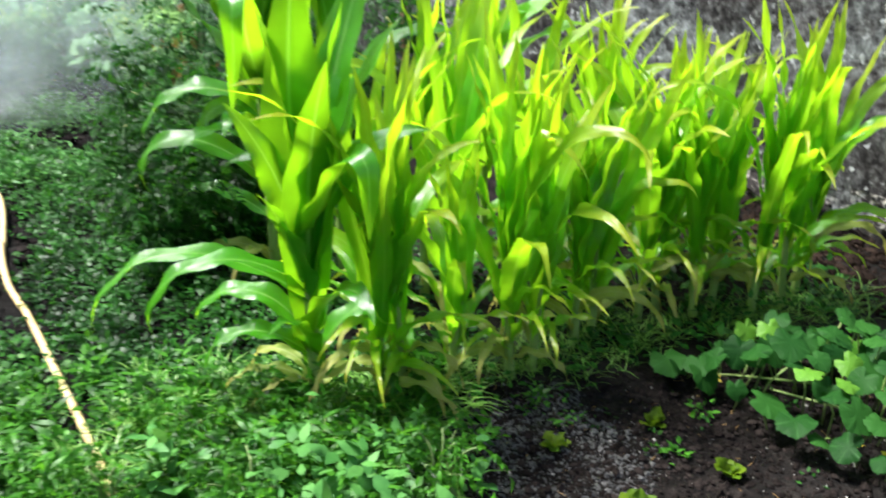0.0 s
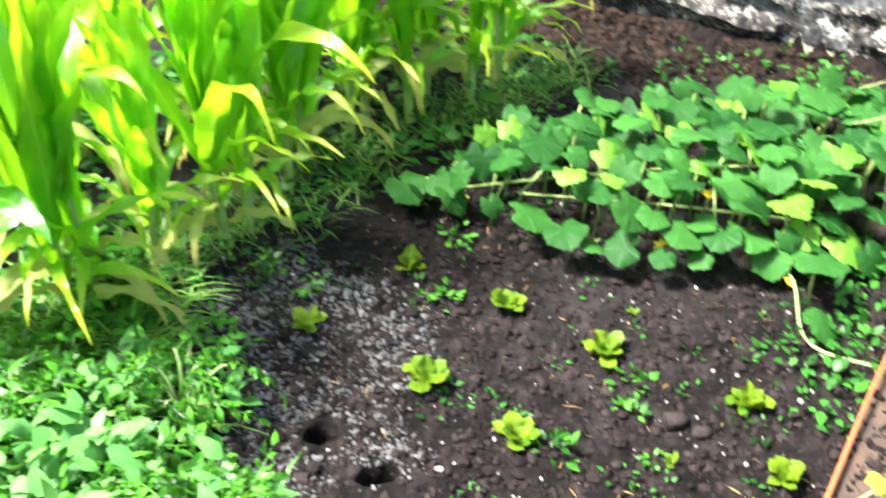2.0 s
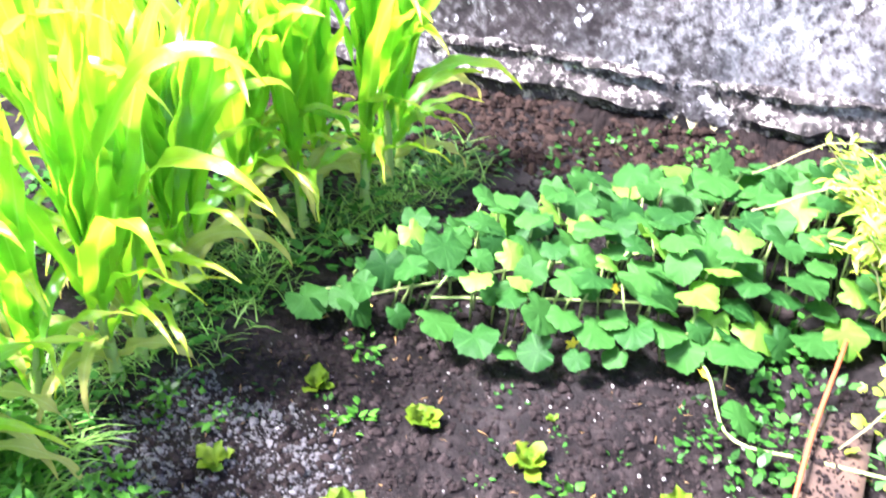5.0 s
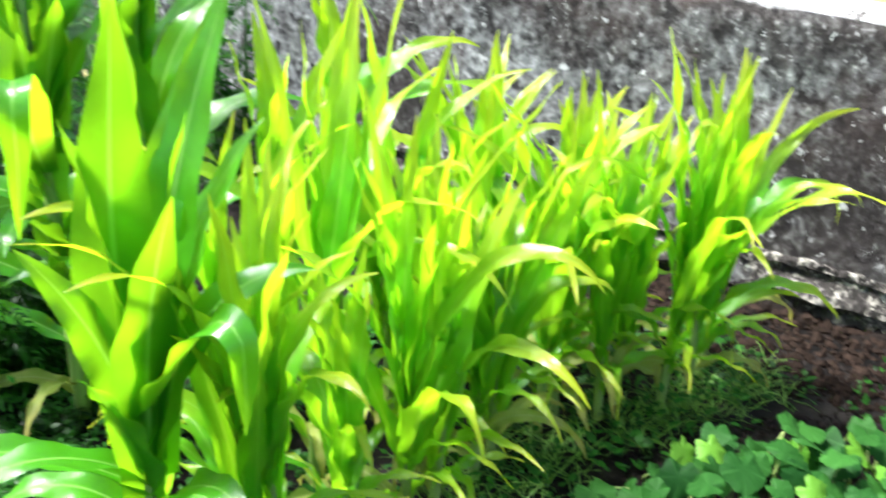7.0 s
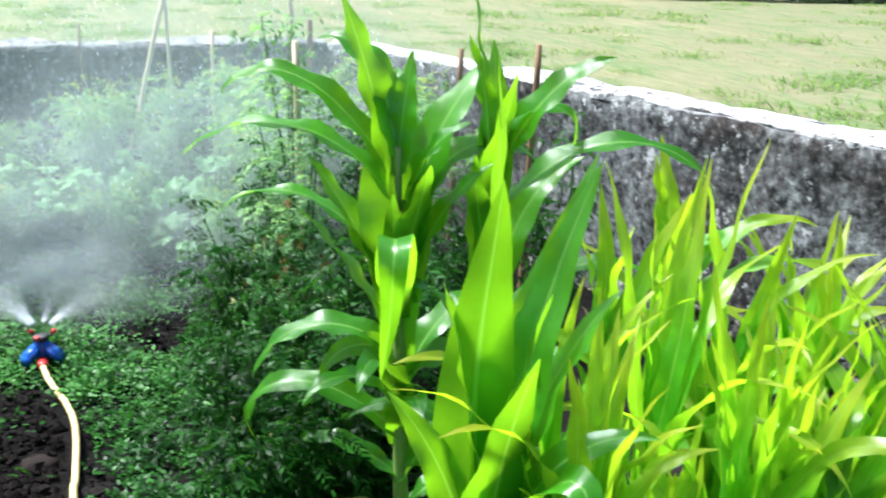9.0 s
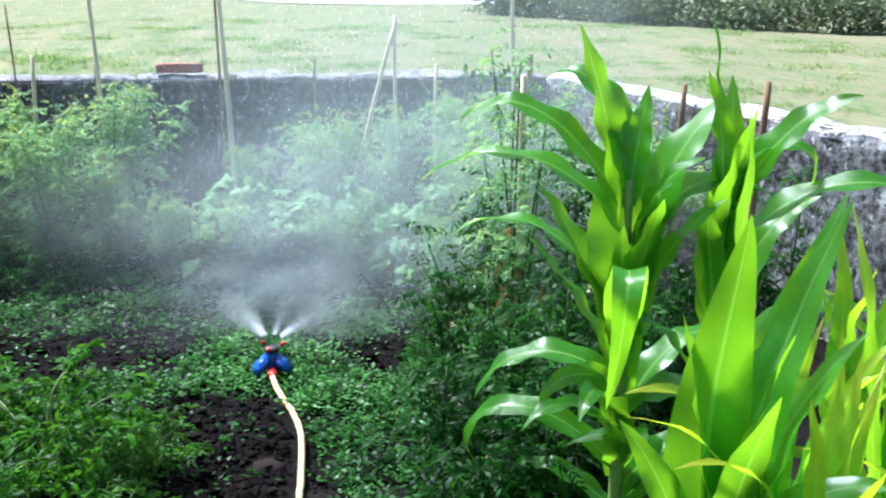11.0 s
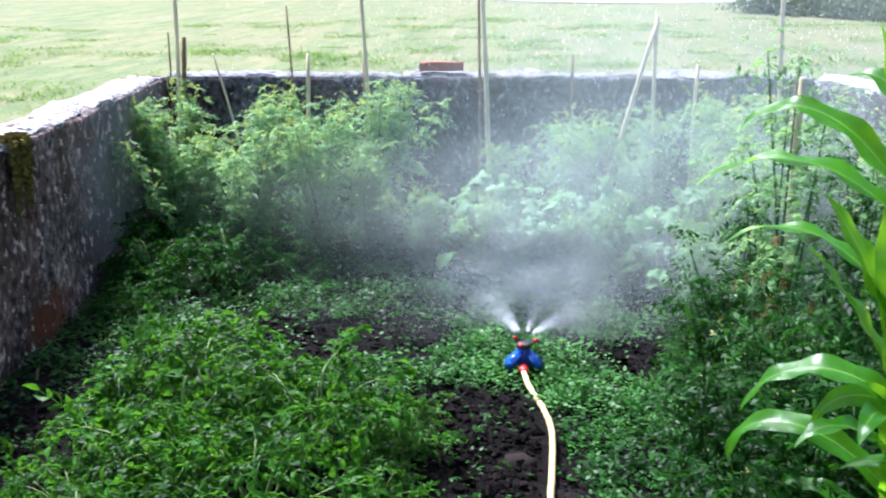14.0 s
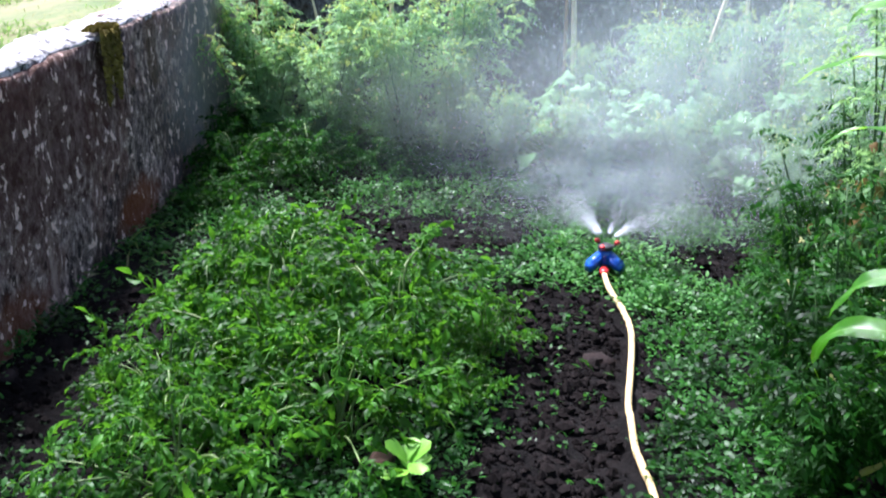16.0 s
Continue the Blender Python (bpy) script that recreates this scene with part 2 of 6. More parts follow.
def grass_field_material():
    m, nt, bsdf = material("meadow")
    turned, deep = node(nt, "ShaderNodeMapping", Rotation=(0, 0, radians(-22))), node(nt, "ShaderNodeMapping", Scale=(1.0, 0.2, 1.0))
    nt.links.new(coords(nt), turned.inputs[0])
    nt.links.new(turned.outputs[0], deep.inputs[0])
    vec = deep.outputs[0]
    big, mid, fine = noise_tex(nt, 0.33, 5, 0.6, vec), noise_tex(nt, 1.7, 6, 0.62, vec), noise_tex(nt, 9.0, 5, 0.7, vec)
    base = ramp(nt, mid, [(0.38, (0.065, 0.12, 0.03)), (0.5, (0.14, 0.175, 0.062)), (0.62, (0.23, 0.21, 0.1))])
    base = mix(nt, ramp(nt, big, [(0.42, (0, 0, 0)), (0.6, (0.6, 0.6, 0.6))]), base, (0.21, 0.185, 0.09))
    base = mix(nt, ramp(nt, noise_tex(nt, 1.0, 5, 0.65, vec), [(0.52, (0, 0, 0)), (0.7, (0.5, 0.5, 0.5))]), base, (0.1, 0.16, 0.045))
    where, span = nt.nodes.new("ShaderNodeSeparateXYZ"), node(nt, "ShaderNodeMapRange", From_Min=-11.0, From_Max=4.0)
    nt.links.new(coords(nt), where.inputs[0])
    nt.links.new(where.outputs[0], span.inputs["Value"])
    dry = mix(nt, 1.0, span.outputs[0], ramp(nt, mid, [(0.35, (0.35, 0.35, 0.35)), (0.6, (0.95, 0.95, 0.95))]), "MULTIPLY")
    base = mix(nt, dry, base, (0.165, 0.14, 0.08))
    base = mix(nt, ramp(nt, noise_tex(nt, 2.6, 6, 0.7, vec), [(0.5, (0, 0, 0)), (0.6, (0.8, 0.8, 0.8))]), base, (0.075, 0.14, 0.035))
    base = mix(nt, ramp(nt, noise_tex(nt, 0.7, 5, 0.65, vec), [(0.54, (0, 0, 0)), (0.64, (0.6, 0.6, 0.6))]), base, (0.24, 0.205, 0.12))
    base = mix(nt, 0.28, base, ramp(nt, fine, [(0.35, (0.09, 0.13, 0.04)), (0.65, (0.34, 0.31, 0.17))]))
    base = mix(nt, 1.0, base, (0.84, 0.86, 0.84), "MULTIPLY")
    nt.links.new(base, bsdf.inputs["Base Color"])
    bsdf.inputs["Roughness"].default_value = 0.95
    bump(nt, bsdf, mix(nt, 0.5, mid, fine), 0.6, 0.05)
    return m


SOIL, WET_SOIL, MEADOW = soil_material("soil"), soil_material("watered soil", 0.42), grass_field_material()
EARTH = plain_material("dark loose earth", (0.0015, 0.0011, 0.001), (0.015, 0.011, 0.0095), 60.0, 0.95, 0.9)
EARTH.node_tree.nodes["Principled BSDF"].inputs["Specular IOR Level"].default_value = 0.08
def clod_material(name, a, b):
    m, nt, bsdf = material(name)
    geo = nt.nodes.new("ShaderNodeNewGeometry")
    base = ramp(nt, geo.outputs["Random Per Island"], [(0.0, a), (0.7, tuple((p + q) / 2 for p, q in zip(a, b))), (1.0, b)])
    fine = noise_tex(nt, 120.0, 5, 0.7)
    nt.links.new(mix(nt, 0.5, base, ramp(nt, fine, [(0.3, tuple(c * 0.4 for c in a)), (0.7, b)])), bsdf.inputs["Base Color"])
    bsdf.inputs["Roughness"].default_value, bsdf.inputs["Specular IOR Level"].default_value = 0.95, 0.06
    bump(nt, bsdf, fine, 0.7, 0.006)
    return m


CLOD = clod_material("clods of soil", (0.002, 0.0014, 0.0012), (0.034, 0.026, 0.024))
WET_CLOD = clod_material("wet clods", (0.001, 0.0008, 0.0007), (0.02, 0.016, 0.015))
DRY_CLOD = clod_material("dry grey crumbs", (0.04, 0.039, 0.039), (0.155, 0.15, 0.148))
GREEN_FRUIT = plain_material("unripe fruit", (0.2, 0.3, 0.1), (0.32, 0.42, 0.18), 20.0, 0.3, 0.05)
RUSTY = (0.13, 0.05, 0.014)
# the last, blue-grey entry paints the spray's haze onto the far end
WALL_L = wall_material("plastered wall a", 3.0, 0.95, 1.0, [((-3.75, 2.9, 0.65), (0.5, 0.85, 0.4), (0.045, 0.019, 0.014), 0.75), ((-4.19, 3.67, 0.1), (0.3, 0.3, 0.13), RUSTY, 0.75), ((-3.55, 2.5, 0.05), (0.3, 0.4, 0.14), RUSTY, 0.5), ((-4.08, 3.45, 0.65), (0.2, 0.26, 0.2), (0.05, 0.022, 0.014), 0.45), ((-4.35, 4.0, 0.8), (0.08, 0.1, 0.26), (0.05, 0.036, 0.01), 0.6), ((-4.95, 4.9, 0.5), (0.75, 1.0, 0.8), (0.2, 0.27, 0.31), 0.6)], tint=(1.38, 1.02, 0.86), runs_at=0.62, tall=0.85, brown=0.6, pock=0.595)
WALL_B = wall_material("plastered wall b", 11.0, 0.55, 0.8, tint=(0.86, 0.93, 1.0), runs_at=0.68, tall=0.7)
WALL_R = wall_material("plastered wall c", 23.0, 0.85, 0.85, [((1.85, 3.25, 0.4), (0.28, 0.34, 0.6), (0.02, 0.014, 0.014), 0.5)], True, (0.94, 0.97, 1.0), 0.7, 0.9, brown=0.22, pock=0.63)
COPING, COPING_GREY, COPING_R = coping_material("lime coping", (0.025, 0.024, 0.024), (0.6, 0.58, 0.58), 0.445), coping_material("grey coping", (0.05, 0.05, 0.055), (0.3, 0.3, 0.31), 0.44), coping_material("broken lime coping", (0.05, 0.045, 0.04), (0.56, 0.55, 0.56), 0.43)
CRUST = coping_material("crumbling plaster", (0.012, 0.009, 0.008), (0.3, 0.28, 0.25), 0.51)
MOSS = plain_material("moss", (0.07, 0.055, 0.008), (0.3, 0.24, 0.03), 60.0, 0.95, 0.9)
CORN = leaf_material("maize leaf", (0.025, 0.175, 0.008), (0.085, 0.35, 0.011), (0.44, 0.86, 0.008), 0.28, 0.58, (0.3, 0.56, 0.12), 0.045, spec=1.0)
CORN_YOUNG = leaf_material("young maize leaf", (0.07, 0.34, 0.014), (0.18, 0.52, 0.016), (0.54, 0.94, 0.012), 0.3, 0.6, (0.38, 0.6, 0.1), 0.04, (0.72, 0.58, 0.02), spec=0.9)
CORN_OLD = leaf_material("withering maize leaf", (0.22, 0.32, 0.04), (0.38, 0.42, 0.09), (0.6, 0.6, 0.1), 0.55, 0.4, (0.42, 0.45, 0.16), 0.06, (0.5, 0.34, 0.1))
CORN_STALK = plain_material("maize stalk", (0.16, 0.30, 0.05), (0.32, 0.42, 0.12), 30.0, 0.5, 0.1, stretch=(1, 1, 0.1))
CUCUMBER = leaf_material("cucumber leaf", (0.003, 0.028, 0.006), (0.034, 0.12, 0.02), (0.085, 0.3, 0.025), 0.5, 0.3, spec=0.1, veined=5)
CUCUMBER_YOUNG = leaf_material("young cucumber leaf", (0.04, 0.15, 0.012), (0.13, 0.3, 0.03), (0.2, 0.5, 0.03), 0.45, 0.4, spec=0.25, veined=5)
CUCUMBER_STEM = plain_material("cucumber stem", (0.14, 0.25, 0.05), (0.3, 0.38, 0.12), 30.0, 0.6)
LIME = leaf_material("yellow-green leaf", (0.03, 0.17, 0.014), (0.4, 0.45, 0.035), (0.4, 0.55, 0.03), 0.5, 0.4)
FLESHY = leaf_material("fleshy leaf", (0.16, 0.44, 0.04), (0.26, 0.56, 0.06), (0.4, 0.8, 0.06), 0.4, 0.35)
STRAW = plain_material("straw", (0.3, 0.28, 0.12), (0.5, 0.46, 0.22), 20.0, 0.7)
BLOSSOM = leaf_material("pale yellow petal", (0.7, 0.66, 0.22), (0.85, 0.82, 0.45), (0.9, 0.85, 0.4), 0.5, 0.3)
YELLOW = leaf_material("yellow petal", (0.75, 0.5, 0.02), (0.85, 0.62, 0.04), (0.9, 0.7, 0.05), 0.5, 0.3)
LETTUCE = leaf_material("lettuce leaf", (0.03, 0.1, 0.004), (0.13, 0.2, 0.008), (0.22, 0.36, 0.012), 0.5, 0.35, spec=0.2)
# wide leaf tones and clumps paint bright tips and shaded gaps into the weeds
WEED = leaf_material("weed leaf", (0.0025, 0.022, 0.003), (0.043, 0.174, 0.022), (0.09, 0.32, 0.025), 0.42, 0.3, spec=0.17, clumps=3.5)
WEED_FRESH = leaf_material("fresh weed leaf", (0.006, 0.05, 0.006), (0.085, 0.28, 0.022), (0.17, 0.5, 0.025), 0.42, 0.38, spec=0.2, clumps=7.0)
WEED_PALE = leaf_material("pale weed leaf", (0.03, 0.13, 0.03), (0.12, 0.31, 0.07), (0.2, 0.45, 0.07), 0.45, 0.32, spec=0.18)
TOMATO = leaf_material("tomato leaf", (0.03, 0.13, 0.055), (0.27, 0.48, 0.2), (0.4, 0.64, 0.18), 0.5, 0.48, spec=0.25)
TOMATO_YOUNG = leaf_material("young tomato leaf", (0.2, 0.36, 0.06), (0.5, 0.58, 0.15), (0.6, 0.72, 0.15), 0.5, 0.4, spec=0.2)
# here too the clumps argument paints shaded gaps into the mound leaves
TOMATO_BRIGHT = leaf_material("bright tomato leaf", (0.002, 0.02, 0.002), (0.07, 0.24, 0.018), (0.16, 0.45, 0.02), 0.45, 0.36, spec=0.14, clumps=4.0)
# darker copy of the leaf above, with shade put into its colour
TOMATO_SHADED = leaf_material("shaded tomato leaf", (0.0015, 0.013, 0.002), (0.028, 0.122, 0.013), (0.07, 0.25, 0.016), 0.45, 0.3, spec=0.1, clumps=4.0)
SQUASH = leaf_material("squash leaf", (0.05, 0.18, 0.06), (0.2, 0.38, 0.16), (0.28, 0.5, 0.15), 0.5, 0.32, spec=0.25, veined=5)
DRY = leaf_material("withered leaf", (0.16, 0.09, 0.03), (0.34, 0.2, 0.06), (0.4, 0.25, 0.08), 0.7, 0.25)
STEM = plain_material("green stem", (0.09, 0.16, 0.04), (0.2, 0.28, 0.09), 30.0, 0.6)
GRASS = leaf_material("grass blade", (0.1, 0.28, 0.04), (0.26, 0.46, 0.09), (0.36, 0.62, 0.09), 0.45, 0.45)
MEADOW_GRASS = leaf_material("meadow grass", (0.17, 0.18, 0.07), (0.27, 0.24, 0.12), (0.35, 0.4, 0.14), 0.8, 0.35, spec=0.1)
MEADOW_TUFT = leaf_material("green meadow grass", (0.07, 0.15, 0.03), (0.17, 0.27, 0.07), (0.28, 0.44, 0.1), 0.8, 0.5, spec=0.1)
# hedge leaf paled evenly, so that its colour carries the aerial haze
HEDGE = leaf_material("hedge leaf", (0.1, 0.14, 0.075), (0.25, 0.3, 0.18), (0.12, 0.2, 0.06), 0.8, 0.25, spec=0.05)
BAMBOO = plain_material("bamboo", (0.74, 0.58, 0.36), (0.88, 0.77, 0.56), 25.0, 0.6, 0.2, stretch=(1, 1, 0.1))
STICK = plain_material("brown stick", (0.16, 0.09, 0.045), (0.32, 0.19, 0.1), 25.0, 0.8, 0.4, stretch=(1, 1, 0.15))
BRICK = plain_material("fired clay", (0.32, 0.09, 0.055), (0.48, 0.18, 0.11), 30.0, 0.9, 0.6)
BLUE, RED = plain_material("blue plastic", (0.01, 0.08, 0.42), (0.02, 0.12, 0.55), 20.0, 0.35, 0.05), plain_material("red plastic", (0.55, 0.02, 0.02), (0.7, 0.035, 0.03), 20.0, 0.35, 0.05)
BLACK = plain_material("black plastic", (0.012, 0.012, 0.014), (0.03, 0.03, 0.034), 20.0, 0.5, 0.1)
HOSE = plain_material("yellow rubber hose", (0.6, 0.4, 0.16), (0.78, 0.6, 0.32), 18.0, 0.45, 0.15)
PLANK = plain_material("weathered plank", (0.009, 0.006, 0.004), (0.07, 0.038, 0.021), 60.0, 0.85, 0.5, stretch=(1, 0.12, 1))
PIPE = plain_material("orange pipe", (0.24, 0.045, 0.014), (0.34, 0.085, 0.03), 20.0, 0.5, 0.1)
def water_material():
    """Fine drops that scatter the daylight."""
    m, nt, bsdf = material("water drops")
    bsdf.inputs["Base Color"].default_value = (0.9, 0.95, 1.0, 1)
    bsdf.inputs["Roughness"].default_value = 0.3
    through_light, both = nt.nodes.new("ShaderNodeBsdfTranslucent"), nt.nodes.new("ShaderNodeMixShader")
    through_light.inputs["Color"].default_value = (0.95, 0.97, 1.0, 1)
    both.inputs[0].default_value = 0.5
    nt.links.new(bsdf.outputs[0], both.inputs[1])
    nt.links.new(through_light.outputs[0], both.inputs[2])
    nt.links.new(both.outputs[0], nt.nodes["Material Output"].inputs[0])
    return m


WATER = water_material()
def mist_material(name, much):
    """Thin drifting mist: mostly clear, denser in wisps, thinning out to nothing at its rims."""
    m, nt, bsdf = material(name)
    off = node(nt, "ShaderNodeVectorMath")
    off.operation = "DISTANCE"
    nt.links.new(coords(nt, "UV"), off.inputs[0])
    off.inputs[1].default_value = (0.5, 0.5, 0.0)
    thick = ramp(nt, off.outputs["Value"], [(0.0, (much,) * 3), (0.18, (much * 0.72,) * 3), (0.34, (much * 0.22,) * 3), (0.49, (0, 0, 0))])
    wisps = mix(nt, 1.0, thick, ramp(nt, noise_tex(nt, 2.6, 5, 0.6), [(0.3, (0.35, 0.35, 0.35)), (0.7, (1, 1, 1))]), "MULTIPLY")
    clear, lit = nt.nodes.new("ShaderNodeBsdfTransparent"), nt.nodes.new("ShaderNodeMixShader")
    front, back = node(nt, "ShaderNodeBsdfDiffuse", Color=(0.9, 1.0, 1.0, 1)), node(nt, "ShaderNodeBsdfTranslucent", Color=(0.9, 1.0, 1.0, 1))
    lit.inputs[0].default_value = 0.5
    nt.links.new(front.outputs[0], lit.inputs[1])
    nt.links.new(back.outputs[0], lit.inputs[2])
    both = nt.nodes.new("ShaderNodeMixShader")
    nt.links.new(wisps, both.inputs[0])
    nt.links.new(clear.outputs[0], both.inputs[1])
    nt.links.new(lit.outputs[0], both.inputs[2])
    nt.links.new(both.outputs[0], nt.nodes["Material Output"].inputs[0])
    return m


MIST, MIST_THICK = mist_material("drifting mist", 0.23), mist_material("thick mist", 0.34)
DUST = plain_material("pale dusty track", (0.34, 0.33, 0.3), (0.5, 0.49, 0.46), 3.0, 0.95, 0.3)


# ---- mesh helpers ----
def mesh_of(name, verts, faces, mat, uv=None, smooth=True):
    me = bpy.data.meshes.new(name)
    me.from_pydata(np.asarray(verts, float).tolist(), [], faces.tolist() if isinstance(faces, np.ndarray) else faces)
    me.materials.append(mat)
    if uv is not None:
        loops = np.empty(len(me.loops), int)
        me.loops.foreach_get("vertex_index", loops)
        me.uv_layers.new(name="UVMap").data.foreach_set("uv", np.asarray(uv, np.float32)[loops].ravel())
    if smooth:
        me.polygons.foreach_set("use_smooth", np.ones(len(me.polygons), bool))
    return me


def put(name, me, parent=None, label="", m=None):
    ob = new(name, me)
    if parent is not None:
        ob.parent = parent
    if m is not None:
        ob.matrix_basis = m
    return tagged(ob, label)


def part(name, bm, mat, parent, label=""):
    me = bpy.data.meshes.new(name)
    bm.to_mesh(me)
    bm.free()
    me.materials.append(mat)
    return put(name, me, parent, label)


def thing(name, at, label, category, group="", kind=""):
    ob = new(name)
    ob.location = at
    ob.empty_display_size = 0.05
    return tagged(ob, label, category, group, kind)


def tube(points, radii, sides=6):
    """Verts, faces of a round tube along points, with its ends closed."""
    pts = [Vector(p) for p in points]
    verts, faces = [], []
    side = None
    for i, p in enumerate(pts):
        way = (pts[min(i + 1, len(pts) - 1)] - pts[max(i - 1, 0)]).normalized()
        ref = side if side is not None else (Vector((1, 0, 0)) if abs(way.x) < 0.9 else Vector((0, 1, 0)))
        side = (ref - way * ref.dot(way)).normalized()
        up = way.cross(side)
        r = radii[i] if hasattr(radii, "__len__") else radii
        for k in range(sides):
            a = 2 * math.pi * k / sides
            verts.append(tuple(p + (side * math.cos(a) + up * math.sin(a)) * r))
    for i in range(len(pts) - 1):
        for k in range(sides):
            a, b = i * sides + k, i * sides + (k + 1) % sides
            faces.append((a, b, b + sides, a + sides))
    faces.append(tuple(range(sides - 1, -1, -1)))
    faces.append(tuple(range((len(pts) - 1) * sides, len(pts) * sides)))
    return verts, faces


def curve_points(ctrl, n):
    """A smooth line (Catmull-Rom) of n points through ctrl."""
    c = np.array(ctrl, float)
    c = np.vstack([2 * c[0] - c[1], c, 2 * c[-1] - c[-2]])
    out = []
    for s in np.linspace(0, len(c) - 3 - 1e-6, n):
        i, f = int(s), s % 1
        p0, p1, p2, p3 = c[i:i + 4]
        out.append(0.5 * (2 * p1 + (p2 - p0) * f + (2 * p0 - 5 * p1 + 4 * p2 - p3) * f ** 2 + (3 * p1 - p0 - 3 * p2 + p3) * f ** 3))
    return out


def blade(nu, nv, width, droop=0.0, fold=0.2, power=(0.6, 1.2), shape=None):
    """A leaf of length 1 along +y, its face up (+z): verts, quads, uv. width: of its length."""
    s = np.linspace(0, 1, nu)
    prof = shape(s) if shape else (s + 0.02) ** power[0] * (1.0 - s) ** power[1]
    prof = prof / prof.max() * width / 2
    prof[-1] = max(prof[-1], 1e-3)
    u = np.linspace(-1, 1, nv)
    S, U = np.meshgrid(s, u, indexing="ij")
    X = prof[:, None] * U
    a = droop * S
    Y = np.where(abs(a) > 1e-4, np.sin(a) / np.where(abs(a) > 1e-4, a, 1) * S, S)
    Z = -np.where(abs(a) > 1e-4, (1 - np.cos(a)) / np.where(abs(a) > 1e-4, a, 1) * S, 0) + abs(X) * fold
    idx = np.arange(nu * nv).reshape(nu, nv)
    faces = np.stack([idx[:-1, :-1], idx[:-1, 1:], idx[1:, 1:], idx[1:, :-1]], -1).reshape(-1, 4)
    return np.stack([X, Y, Z], -1).reshape(-1, 3), faces, np.stack([(U + 1) / 2, S], -1).reshape(-1, 2)


def lobed(points=26, lobes=5, depth=0.22, notch=0.55, cup=0.12, jag=0.05, seed=0):
    """A round lobed leaf, 1 across, its stalk end at the origin, pointing along +y."""
    rnd = np.random.default_rng(seed)
    th = np.linspace(-math.pi, math.pi, points, endpoint=False) + math.pi / points
    r = 0.5 * (1 + depth * np.cos(lobes * th)) * (1 + jag * np.where(np.arange(points) % 2 == 0, 1, -1)) * (1 + rnd.normal(0, 0.03, points))
    r *= 1 - notch * np.exp(-((abs(th) - math.pi) / 0.32) ** 2)
    r *= 1 + 0.12 * np.cos(th)
    rings = []
    for f in (0.45, 0.8, 1.0):
        wave = cup * f ** 2 * (0.6 * np.cos(2 * th + seed) - 0.9) + rnd.normal(0, 0.02, points) * f
        rings.append(np.stack([np.sin(th) * r * f, np.cos(th) * r * f, wave], -1))
    verts = np.vstack([[[0, 0, 0.0]], *rings])
    verts[:, 2] += abs(verts[:, 0]) * 0.12
    faces = []
    for k in range(points):
        j = (k + 1) % points
        faces.append((0, 1 + j, 1 + k))
        for g in (0, 1):
            a, b = 1 + g * points, 1 + (g + 1) * points
            faces.append((a + k, a + j, b + j, b + k))
    verts[:, 1] += 0.12
    uv = verts[:, :2] + (0.5, 0.4)
    return verts, faces, uv


def frames_of(ways, ups):
    """Turns (n,3,3) that carry +y to ways and +z near ups."""
    y = ways / np.linalg.norm(ways, axis=1, keepdims=True)
    x = np.cross(y, ups)
    x /= np.maximum(np.linalg.norm(x, axis=1, keepdims=True), 1e-6)
    return np.stack([x, y, np.cross(x, y)], -1)


def spread(template, places, ways, ups, sizes):
    """Copies of a template leaf at places, pointing along ways, joined."""
    v, f, uv = template
    f = np.asarray(f)
    turn = frames_of(np.asarray(ways, float), np.asarray(ups, float))
    pts = np.einsum("nij,kj->nki", turn, v) * np.asarray(sizes, float)[:, None, None] + np.asarray(places, float)[:, None, :]
    n = len(pts)
    faces = (f[None] + (np.arange(n) * len(v))[:, None, None]).reshape(-1, f.shape[1])
    return pts.reshape(-1, 3), faces, np.tile(uv, (n, 1))


def joined(groups):
    verts, faces, uvs, k = [], [], [], 0
    for v, f, uv in groups:
        verts.append(v), uvs.append(uv)
        faces.append(np.asarray(f) + k)
        k += len(v)
    return np.vstack(verts), np.vstack(faces), np.vstack(uvs)


# ---- ground plan ----
LEFT_END, CORNER_L, CORNER_R, RIGHT_END = Vector((-1.95, -0.54)), Vector((-5.3, 5.76)), Vector((-1.4, 7.2)), Vector((4.4, 0.157))
WALL_H, WALL_T = 0.94, 0.26


def inside(x, y):
    """Whether a place lies within the walled garden."""
    def side(a, b):
        return (b.x - a.x) * (y - a.y) - (b.y - a.y) * (x - a.x)
    return (side(LEFT_END, CORNER_L) < 0) & (side(CORNER_L, CORNER_R) < 0) & (side(CORNER_R, RIGHT_END) < 0)


def lumps(x, y, z=0.0):
    return noise.fractal(Vector((x * 2.2, y * 2.2, z)), 1.0, 2.0, 5)


